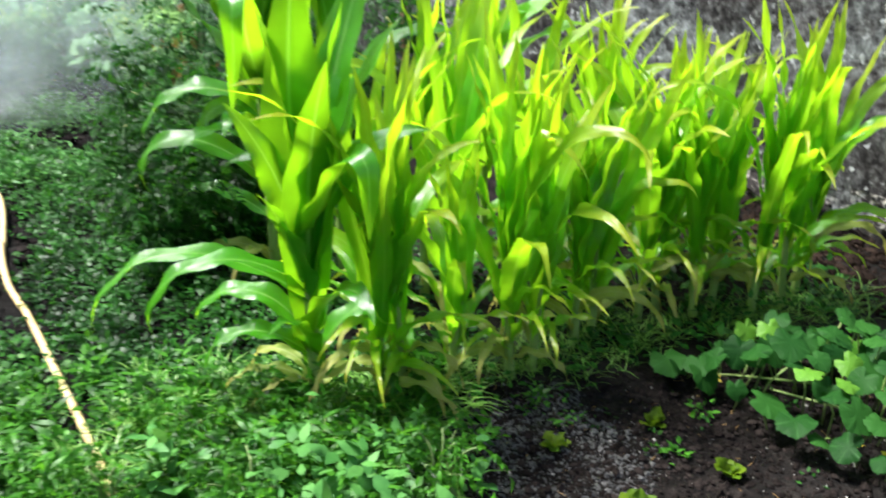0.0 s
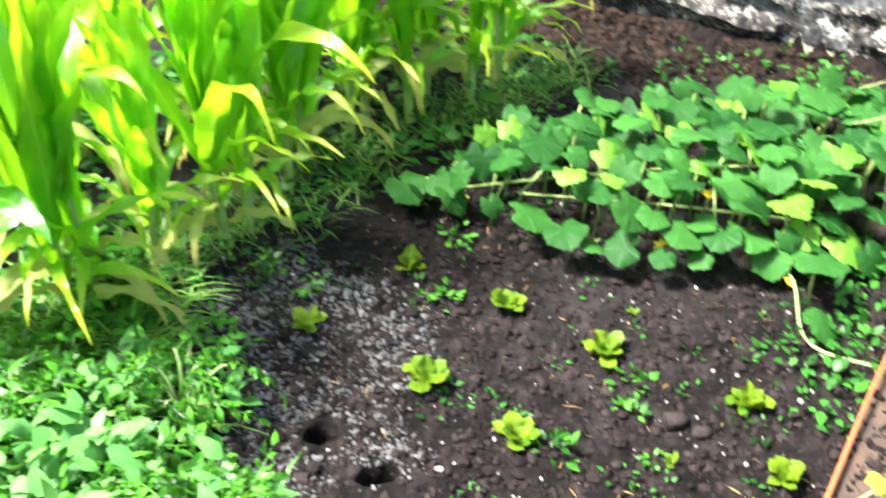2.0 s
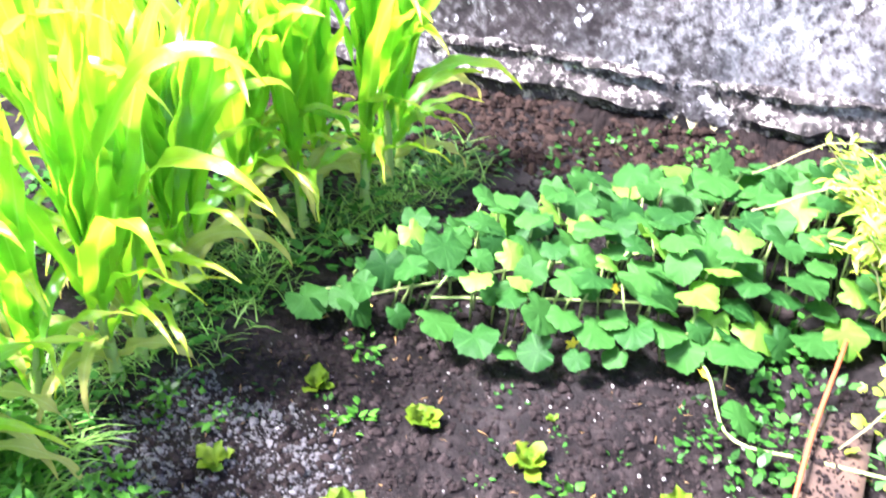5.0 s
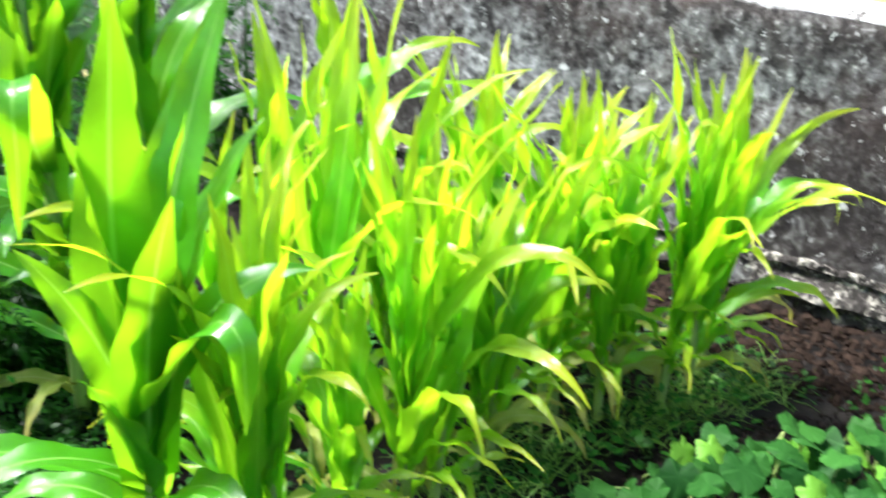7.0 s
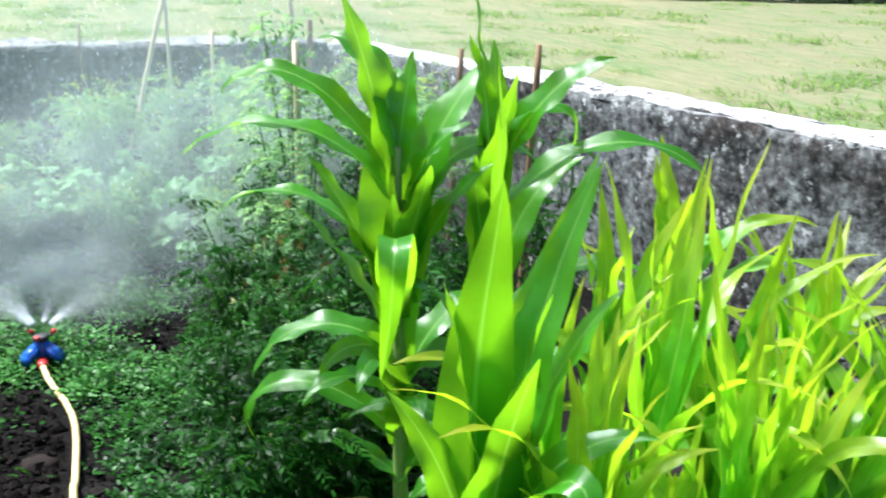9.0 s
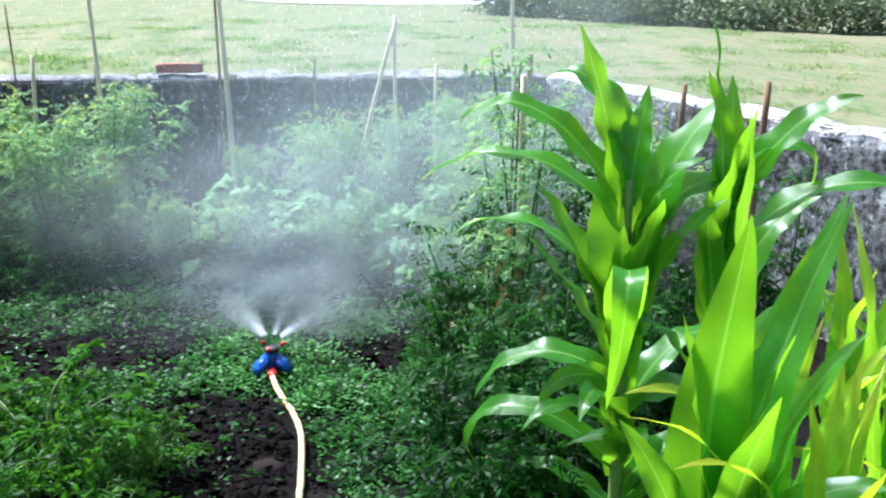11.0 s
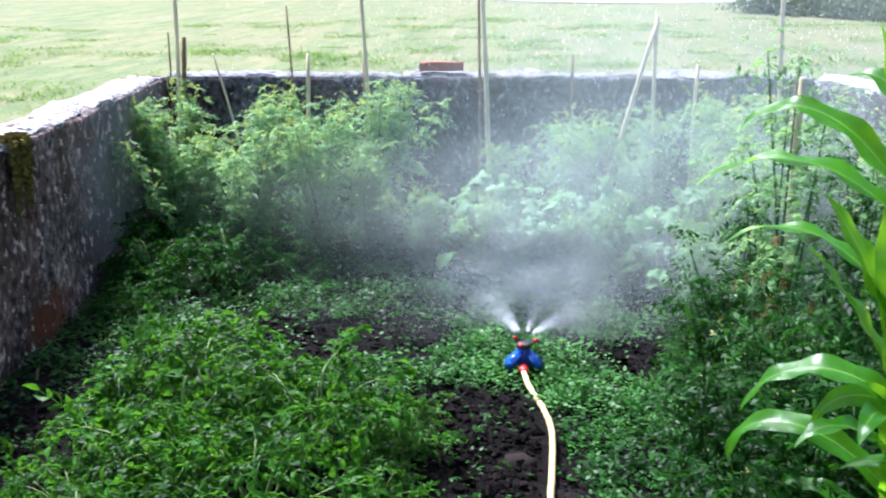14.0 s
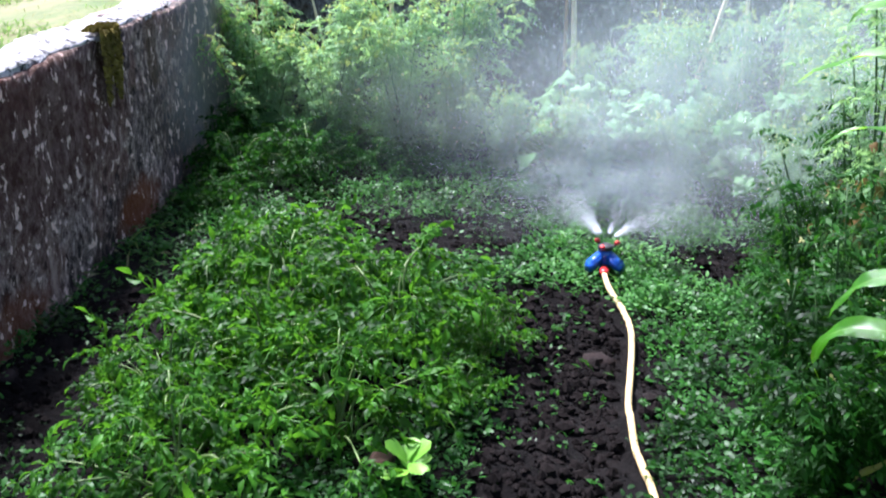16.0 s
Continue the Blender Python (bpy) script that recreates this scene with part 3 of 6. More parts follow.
def bare(x, y):
    """How bare of weeds the earth is, 0 to 1."""
    bed = 1.0 if (x > -0.03 + 0.1 * lumps(x, y, 7) + 0.35 * max(0, 1.85 - y) and y < 2.43 + 0.25 * max(0, x - 0.3) + 0.1 * lumps(y, x, 3) and x * 0.55 + y > 1.2) else 0.0
    strip = 1.0 if x > 0.75 and y > 2.2 and x + 0.77 * y < 4.3 else 0.0
    gap = 0.0
    for cx, cy, rx, ry in ((-3.15, 4.2, 0.45, 0.22), (-2.75, 4.4, 0.36, 0.17), (-3.0, 3.86, 0.32, 0.19), (-2.93, 3.66, 0.22, 0.14), (-2.12, 3.76, 0.3, 0.26), (-1.85, 3.45, 0.25, 0.42), (-1.62, 3.0, 0.24, 0.6), (-1.55, 2.5, 0.2, 0.5), (-1.72, 4.6, 0.28, 0.14), (-1.56, 4.85, 0.22, 0.13), (-1.62, 4.38, 0.17, 0.11), (-3.2, 2.35, 0.32, 0.55), (-3.5, 2.95, 0.2, 0.25), (-2.5, 2.75, 0.45, 0.5), (-1.7, 5.25, 0.35, 0.2)):
        d = ((x - cx) / rx) ** 2 + ((y - cy) / ry) ** 2
        gap = max(gap, 1.0 if d + 0.5 * lumps(x * 2, y * 2, 5) < 1 else 0.0)
    return max(bed, strip, gap)


def ground_height(x, y):
    if not inside(x, y):
        return 0.03 * lumps(x * 0.3, y * 0.3, 2)
    fine = noise.fractal(Vector((x * 9, y * 9, 4.0)), 0.8, 2.0, 4)
    pit = 0.4 * math.exp(-(((x - 0.22) / 0.031) ** 2 + ((y - 1.85) / 0.029) ** 2) ** 5) + 0.2 * math.exp(-(((x - 0.28) / 0.036) ** 2 + ((y - 1.71) / 0.02) ** 2) ** 4)
    crumb = 0.006 * noise.noise(Vector((x * 38, y * 38, 1.0)))
    d = (RIGHT_END - CORNER_R).normalized()
    off = (x - CORNER_R.x) * d.y - (y - CORNER_R.y) * d.x     # away from the right wall, where the ground dips
    sink = 0.07 * max(0.0, 1.0 - max(0.0, off) / 0.5) if y < 4.6 else 0.0
    return 0.02 * lumps(x, y) + ((0.03 if x < 0 else 0.013) * fine + crumb if bare(x, y) else 0.008 * fine) - pit - sink


def build_ground():
    xs = np.concatenate([[-900, -300, -120, -60, -35, -22, -15, -10, -7.5], np.arange(-6.4, 0.0, 0.05), np.arange(0.0, 1.5, 0.016), np.arange(1.5, 4.6, 0.05), np.arange(4.6, 6.4, 0.1), [7, 10, 15, 22, 35, 60, 120, 300, 900]])
    ys = np.concatenate([[-900, -300, -100, -40, -15, -8, -5], np.arange(-3.6, 1.1, 0.07), np.arange(1.1, 2.5, 0.016), np.arange(2.5, 7.9, 0.05), [8.5, 9.5, 11, 13, 16, 20, 26, 35, 60, 120, 300, 900]])
    xs, ys = np.unique(np.concatenate([xs, np.arange(0.18, 0.325, 0.005)]).round(4)), np.unique(np.concatenate([ys, np.arange(1.68, 1.89, 0.005)]).round(4))
    nx, ny = len(xs), len(ys)
    verts = [(x, y, ground_height(x, y)) for x in xs for y in ys]
    idx = np.arange(nx * ny).reshape(nx, ny)
    faces = np.stack([idx[:-1, :-1], idx[1:, :-1], idx[1:, 1:], idx[:-1, 1:]], -1).reshape(-1, 4)
    me = mesh_of("ground", verts, faces, SOIL)
    me.materials.append(MEADOW)
    me.materials.append(WET_SOIL)
    X, Y = np.meshgrid((xs[:-1] + xs[1:]) / 2, (ys[:-1] + ys[1:]) / 2, indexing="ij")
    wild = np.array([lumps(x * 0.6, y * 0.6, 41) + 0.5 * lumps(x * 3, y * 3, 42) for x, y in zip(X.ravel(), Y.ravel())]).reshape(X.shape)
    open_end = np.clip(0.4 - Y, 0, 1) * 0.7      # the garden's open end runs out raggedly into the meadow
    dug = inside(X + wild * open_end, Y) & (Y + 0.9 * wild > -2.2)
    me.polygons.foreach_set("material_index", np.where(dug, np.where((X < -0.25 + 0.35 * wild) | (X + 0.77 * Y > 4.0), 2, 0), 1).ravel().astype(np.int32))
    tagged(put("ground", me), "dark crumbly garden soil running out into dry meadow", "ground", kind="structure")


build_ground()


def wall_mesh(a, b, z0, z1, t, step, rough, seed):
    """A wall from plan point a to b, its inner face on that line, its thickness outside; all faces uneven."""
    along = b - a
    length = along.length
    d = along / length
    out = Vector((-d.y, d.x))       # to the left of the way from a to b, away from the garden
    n = max(2, int(length / step))
    ring = [(0.0, z0 + (z1 - z0) * k / 16) for k in range(17)] + [(t * k / 5, z1) for k in range(1, 6)] + [(t, z1 - (z1 - z0) * k / 6) for k in range(1, 7)]
    verts, faces = [], []
    for i in range(n + 1):
        p = a + d * (length * i / n)
        for o, z in ring:
            r = noise.fractal(Vector((length * i / n * 3 + seed, o * 5, z * 3)), 1.0, 2.0, 5) * rough
            f = noise.noise(Vector((length * i / n * 16 + seed, o * 16, z * 16))) * rough * 0.45
            q = p + out * (o + (r + f if o < t * 0.5 else -(r + f)))
            dz = (noise.fractal(Vector((length * i / n * 2.5, o * 6, seed)), 1.0, 2.0, 4) * rough * 1.1 - (0.012 if o in (0.0, t) else 0)) if z > z1 - 0.01 else 0
            verts.append((q.x, q.y, z + dz))
    m = len(ring)
    for i in range(n):
        for k in range(m - 1):
            faces.append((i * m + k, (i + 1) * m + k, (i + 1) * m + k + 1, i * m + k + 1))
    faces.append(tuple(range(m)))
    faces.append(tuple(range((n + 1) * m - 1, n * m - 1, -1)))
    return verts, faces


def coping_mesh(a, b, seed, rough):
    side = (b - a).normalized()
    out = Vector((-side.y, side.x)) * 0.014
    return wall_mesh(a + out, b + out, WALL_H - 0.025, WALL_H + 0.01, WALL_T - 0.026, 0.02, rough, seed)


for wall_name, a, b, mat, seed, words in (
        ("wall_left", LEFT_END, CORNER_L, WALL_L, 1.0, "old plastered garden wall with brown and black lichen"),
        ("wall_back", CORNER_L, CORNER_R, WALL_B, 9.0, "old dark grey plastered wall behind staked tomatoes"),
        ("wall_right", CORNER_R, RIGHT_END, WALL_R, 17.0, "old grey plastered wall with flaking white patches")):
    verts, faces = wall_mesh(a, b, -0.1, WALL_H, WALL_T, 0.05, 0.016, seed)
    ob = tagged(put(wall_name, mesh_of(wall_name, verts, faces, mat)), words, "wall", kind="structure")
    verts, faces = coping_mesh(a, b, seed + 3, 0.024)
    put("coping", mesh_of("coping", verts, faces, {"wall_left": COPING, "wall_back": COPING_GREY, "wall_right": COPING_R}[wall_name]), ob, "pale weathered lime coping")


def footing(name, label, mat, profile, rough, seed):
    """A rough strip along the foot of the right wall; profile: (way out from the wall, height)."""
    d = (RIGHT_END - CORNER_R).normalized()
    out = Vector((d.y, -d.x))
    verts, faces = [], []
    n, m = 760, len(profile)
    for i in range(n + 1):
        s = 3.0 + 5.6 * i / n
        p = CORNER_R + d * s
        reach = 1.0 + 0.35 * noise.noise(Vector((s * 2.3, 1, seed))) + 0.3 * noise.noise(Vector((s * 11, 4, seed)))
        lift = 0.02 * noise.noise(Vector((s * 1.7, 5, seed))) + 0.012 * noise.noise(Vector((s * 6.1, 7, seed)))
        for k, (o, z) in enumerate(profile):
            r = Vector((noise.noise(Vector((s * 17, k * 0.9, 3 + seed))), noise.noise(Vector((s * 47, k * 1.7, 8 + seed))), 0)) * rough
            broken = max(-0.4, min(1.3, 0.7 + 2.2 * noise.noise(Vector((s * 3.1, k // 5 * 3.0, 11 + seed)))))
            q = p + out * (o * reach * broken + (r.y if k else 0.0))
            verts.append((q.x, q.y, z + lift + (r.x + 0.6 * r.y if k else 0.0)))
    for i in range(n):
        for k in range(m - 1):
            faces.append((i * m + k, i * m + k + 1, (i + 1) * m + k + 1, (i + 1) * m + k))
    tagged(put(name, mesh_of(name, verts, faces, mat, smooth=False)), label, "footing", kind="structure")


footing("wall_footing", "broken ledge of flaking lime plaster along the wall foot", CRUST, [(-0.03, 0.125), (0.006, 0.122), (0.018, 0.112), (0.02, 0.1), (-0.006, 0.09), (-0.004, 0.07), (0.02, 0.05), (0.045, 0.04), (0.055, 0.012), (0.025, -0.015), (0.03, -0.1)], 0.013, 2.0)
footing("wall_footing", "crumbling brown earth below the wall", EARTH, [(-0.02, -0.03), (0.05, -0.035), (0.1, -0.045), (0.16, -0.05), (0.22, -0.055), (0.3, -0.05), (0.4, -0.045), (0.48, -0.06)], 0.022, 6.0)


def rough_box(size, seed, rough=0.01, cuts=3):
    bm = bmesh.new()
    bmesh.ops.create_cube(bm, size=1.0)
    bmesh.ops.subdivide_edges(bm, edges=bm.edges[:], cuts=cuts, use_grid_fill=True)
    for v in bm.verts:
        v.co = Vector([c * s for c, s in zip(v.co, size)])
        v.co += Vector((noise.noise(v.co * 9 + Vector((seed, 0, 0))), noise.noise(v.co * 9 + Vector((0, seed, 0))), noise.noise(v.co * 9 + Vector((0, 0, seed))))) * rough
    for f in bm.faces:
        f.smooth = True
    return bm


# pilaster in the back wall, with a brick lying on the coping
back_way = (CORNER_R - CORNER_L).normalized()
back_turn = math.degrees(math.atan2(back_way.y, back_way.x))
pil = CORNER_L + back_way * 1.86
bm = rough_box((0.37, 0.2, 1.02), 4.0, 0.02, 6)
bm.transform(pose(pil.x, pil.y, 0.43, 0, 0, back_turn))
ob = part("pilaster", bm, WALL_B, None)
tagged(ob, "dark plastered pilaster of the back wall", "pilaster", kind="structure")
top = CORNER_L + back_way * 1.83 + Vector((-back_way.y, back_way.x)) * 0.1
bm = rough_box((0.28, 0.11, 0.055), 8.0, 0.008, 3)
brick = part("brick", bm, BRICK, None)
brick.matrix_basis = pose(top.x, top.y, WALL_H + 0.062, 0, 0, back_turn + 4)
tagged(brick, "red fired clay brick lying on the wall", "brick")

# moss on the coping of the left wall
left_way = (CORNER_L - LEFT_END).normalized()
def moss_pad(s, length):
    c = LEFT_END + left_way * s
    rnd = np.random.default_rng(5)
    n = 1700
    along, o, z = rnd.uniform(-length, length, n), rnd.uniform(-0.02, 0.05, n), np.zeros(n)
    hang = rnd.random(n) < 0.65
    z = np.where(hang, WALL_H + 0.02 - rnd.random(n) ** 1.2 * 0.24 * (0.3 + abs(np.sin(along * 24 + 0.6))), WALL_H + 0.018)
    o = np.where(hang, -0.025, o)
    nrm = Vector((-left_way.y, left_way.x))
    P = np.stack([c.x + left_way.x * along + nrm.x * o, c.y + left_way.y * along + nrm.y * o, z], -1)
    W = np.where(hang[:, None], np.array([[-nrm.x, -nrm.y, -0.6]]), np.array([[-nrm.x * 0.3, -nrm.y * 0.3, 1.0]])) + rnd.normal(0, 0.4, (n, 3))
    v, f, uv = spread(blade(3, 3, 0.7), P, W, rnd.normal(0, 1, (n, 3)), rnd.uniform(0.012, 0.026, n))
    ob = put("moss_patch", mesh_of("moss_patch", v, f, MOSS, uv))
    tagged(ob, "olive brown moss cushion hanging over the wall top", "moss", kind="stuff")
moss_pad(4.55, 0.1)


# ---- maize ----
def maize_leaf_mesh(rnd, length, width, rise, bend, power=1.6, twist=0.0, wave=0.009, kink=0.0, roll=0.0):
    """One arching leaf in the x-z plane, from the origin along +x. rise: the angle at which it starts, bend: how far it turns over along its way."""
    nu, nv = 22, 7
    s = np.linspace(0, 1, nu)
    prof = np.minimum(1.0, 0.48 + s * 1.35) * np.clip(1 - s ** 1.7, 0, 1) ** 0.8
    prof = prof / prof.max() * width / 2
    prof[-1] = 0.0008
    el = np.radians(rise - bend * s ** power - (kink * np.clip((s - 0.5) / 0.2, 0, 1) ** 2 if kink else 0))
    ds = length / (nu - 1)
    cx, cz = np.concatenate([[0], np.cumsum(np.cos(el[:-1]) * ds)]), np.concatenate([[0], np.cumsum(np.sin(el[:-1]) * ds)])
    sway = 0.035 * length * np.sin(s * rnd.uniform(2, 5) + rnd.uniform(0, 6)) * s
    tw = np.radians(twist) * s + np.radians(roll)
    ph, ph2 = rnd.uniform(0, 6, 2)
    fold = 0.32 * (1 - s) ** 1.2 + 0.07
    verts, uv = [], []
    for i in range(nu):
        nx, nz = -math.sin(el[i]), math.cos(el[i])
        for k, u in enumerate(np.linspace(-1, 1, nv)):
            side = prof[i] * u
            lift = abs(side) * fold[i] + wave * abs(u) ** 1.5 * math.sin(s[i] * 26 + (ph if u > 0 else ph2)) * min(1, prof[i] / (width * 0.3))
            a = side * math.cos(tw[i]) - lift * math.sin(tw[i])
            b = side * math.sin(tw[i]) + lift * math.cos(tw[i])
            verts.append((cx[i] + nx * b, sway[i] + a, cz[i] + nz * b))
            uv.append(((u + 1) / 2, s[i]))
    idx = np.arange(nu * nv).reshape(nu, nv)
    faces = np.stack([idx[:-1, :-1], idx[1:, :-1], idx[1:, 1:], idx[:-1, 1:]], -1).reshape(-1, 4)
    return verts, faces, uv


def maize(x, y, stalk_h, leaves, seed, label, young=True, thick=0.012, lean=(0.0, 0.0), tillers=0):
    """leaves: rows of (height on the stalk, azimuth, length, width, rise, bend, power, twist, kind)."""
    rnd = np.random.default_rng(seed)
    plant = thing("maize_plant", (x, y, 0.0), label, "maize", "maize in the bed")
    line = [(lean[0] * f, lean[1] * f, -0.03 + (stalk_h + 0.03) * f) for f in np.linspace(0, 1, 10)]
    rad = [thick * (1.15 - 0.65 * f + (0.12 if k % 2 else 0)) for k, f in enumerate(np.linspace(0, 1, 10))]
    v, f = tube(line, rad, 8)
    put("stalk", mesh_of("stalk", v, f, CORN_STALK), plant)
    for z, az, length, width, rise, bend, power, twist, kind in leaves:
        width = width * ((1.35 if width < 0.09 else 1.12) if not young and kind == "g" else 1.0)
        v, f, uv = maize_leaf_mesh(rnd, length, width, rise, bend, power, twist, kink=140.0 if kind == "k" else 0.0, roll=rnd.normal(24, 12) * math.cos(radians(az)))
        mat = CORN_OLD if kind == "o" else (CORN_YOUNG if young else CORN)
        k = min(1.0, z / max(stalk_h, 0.01))
        put("leaf", mesh_of("leaf", v, f, mat, uv), plant, "withering yellow leaf" if kind == "o" else ("leaf folded over at its middle" if kind == "k" else ""), pose(lean[0] * k, lean[1] * k, z, 0, 0, az))
    return plant


def grown(rnd, stalk_h, top, n, az0, width, old=1):
    """The leaves of an ordinary plant: two ranks, the lowest hanging, the middle ones upright with nodding tips, the upper ones standing."""
    rows = []
    for i in range(n):
        f = i / (n - 1)
        z = 0.06 + (stalk_h - 0.05) * f ** 0.9
        az = az0 + 180 * (i % 2) + rnd.normal(0, 30 if f > 0.6 else 70)
        length = (0.26 + 0.5 * math.sin(min(1, 0.25 + 0.85 * f) * math.pi * 0.62)) * top * rnd.uniform(0.8, 1.1)
        if f > 0.7:
            length = (top - z) * rnd.uniform(0.85, 1.1)
        rise = 70 + 16 * f + rnd.normal(0, 4)
        if f < 0.3:
            bend, power, length = rnd.uniform(95, 150), rnd.uniform(1.1, 1.7), length * 0.75
        elif f < 0.75:
            bend, power = rnd.choice((12, 40, 95, 150)) * rnd.uniform(0.8, 1.1), rnd.uniform(2.0, 3.6)
        else:
            bend, power = rnd.choice((4, 8, 20, 70)) * rnd.uniform(0.7, 1.2), rnd.uniform(1.8, 3.4)
        rows.append((z, az, length, (0.62 if f < 0.3 else 1.0) * width * (0.72 + 0.34 * math.sin(f * 2.6)) * rnd.uniform(0.8, 1.15), rise, bend, power, rnd.normal(0, 22), "g"))
    for i in range(old):
        rows.append((rnd.uniform(0.03, 0.16), rnd.uniform(0, 360), 0.3 * rnd.uniform(0.8, 1.3), 0.032, 62, 150, 1.2, rnd.normal(0, 30), "o"))
    return rows


# long arching leaves of the plant nearest the wall
AT_WALL = {8: [(0.42, 2, 0.52, 0.045, 62, 165, 1.6, 0, "g"), (0.2, 325, 0.42, 0.045, 60, 125, 1.4, 0, "g")]}
YOUNG_LABEL = "young bright green maize plant in the soil"
for x, y, top, n, az, seed in (
        (-0.17, 2.31, 1.02, 11, 20, 1), (-0.10, 2.36, 0.92, 8, 100, 21), (0.01, 2.43, 0.74, 8, 70, 2), (0.19, 2.47, 1.0, 11, 150, 3), (0.25, 2.52, 0.9, 8, 60, 23), (0.39, 2.66, 0.78, 9, 30, 4), (0.45, 2.72, 0.85, 8, 120, 24),
        (0.61, 2.84, 0.92, 11, 160, 5), (0.68, 2.9, 0.86, 9, 60, 25), (0.79, 2.85, 0.86, 10, 200, 6), (0.86, 2.92, 0.8, 8, 110, 26), (0.97, 2.86, 0.97, 10, 10, 7), (1.15, 2.99, 0.97, 11, 80, 8), (1.09, 2.93, 0.85, 8, 80, 28),
        (0.0, 2.72, 1.14, 10, 10, 9), (0.24, 2.95, 1.06, 10, 340, 10), (0.5, 3.06, 0.98, 10, 30, 12), (0.76, 3.12, 0.88, 10, 190, 13), (0.28, 2.74, 0.9, 9, 100, 14), (0.56, 3.28, 0.95, 9, 15, 15), (-0.22, 2.62, 1.0, 9, 200, 16), (0.92, 3.2, 0.82, 9, 5, 17)):
    r2 = np.random.default_rng(100 + seed)
    stalk = top * 0.4
    maize(x, y, stalk, grown(r2, stalk, top, n + 6, az, 0.058, 4 if seed in (1, 3, 4, 5, 6) else 2) + AT_WALL.get(seed, []), seed, YOUNG_LABEL, True, 0.013, (r2.normal(0, 0.02), r2.normal(0, 0.02)))

# the near tall plant, broad upright leaves
maize(-0.34, 2.34, 0.74, [
    (0.06, 185, 0.30, 0.030, 50, 120, 1.2, 10, "o"), (0.05, 20, 0.28, 0.035, 45, 110, 1.3, -10, "o"), (0.08, 150, 0.3, 0.03, 55, 150, 1.2, 10, "o"), (0.06, 220, 0.24, 0.03, 55, 120, 1.2, 10, "o"),
    (0.34, 186, 0.69, 0.046, 36, 132, 1.78, 8, "g"), (0.36, 198, 0.58, 0.048, 46, 165, 1.51, -8, "g"), (0.16, 188, 0.38, 0.044, 47, 146, 1.51, 0, "g"), (0.2, 168, 0.44, 0.05, 62, 150, 1.4, 0, "g"),
    (0.14, 20, 0.42, 0.06, 62, 120, 1.6, 10, "g"), (0.2, 305, 0.46, 0.07, 68, 120, 2.0, 10, "g"), (0.12, 255, 0.36, 0.06, 72, 90, 2.0, 0, "g"), (0.26, 235, 0.46, 0.085, 80, 40, 2.2, 10, "g"),
    (0.36, 265, 0.92, 0.15, 87, 8, 2.0, 0, "g"), (0.28, 296, 0.74, 0.125, 80, 14, 2.0, -10, "g"), (0.40, 180, 0.5, 0.09, 80, 34, 2, -20, "g"), (0.34, 345, 0.62, 0.09, 78, 90, 2.6, 10, "g"),
    (0.46, 325, 0.66, 0.10, 82, 12, 2, 0, "g"), (0.50, 305, 0.62, 0.09, 54, 10, 2.0, 0, "k"), (0.62, 100, 0.84, 0.055, 88, 4, 2, 70, "g"),
    (0.58, 48, 0.74, 0.07, 74, 18, 2, 20, "g"), (0.52, 30, 0.78, 0.085, 76, 12, 2, 10, "g"), (0.44, 15, 0.66, 0.085, 76, 30, 2.2, 10, "g"), (0.6, 200, 0.5, 0.08, 84, 12, 2, 0, "g")],
    31, "tall green maize plant with broad upright leaves", False, 0.018, (0.0, -0.04))

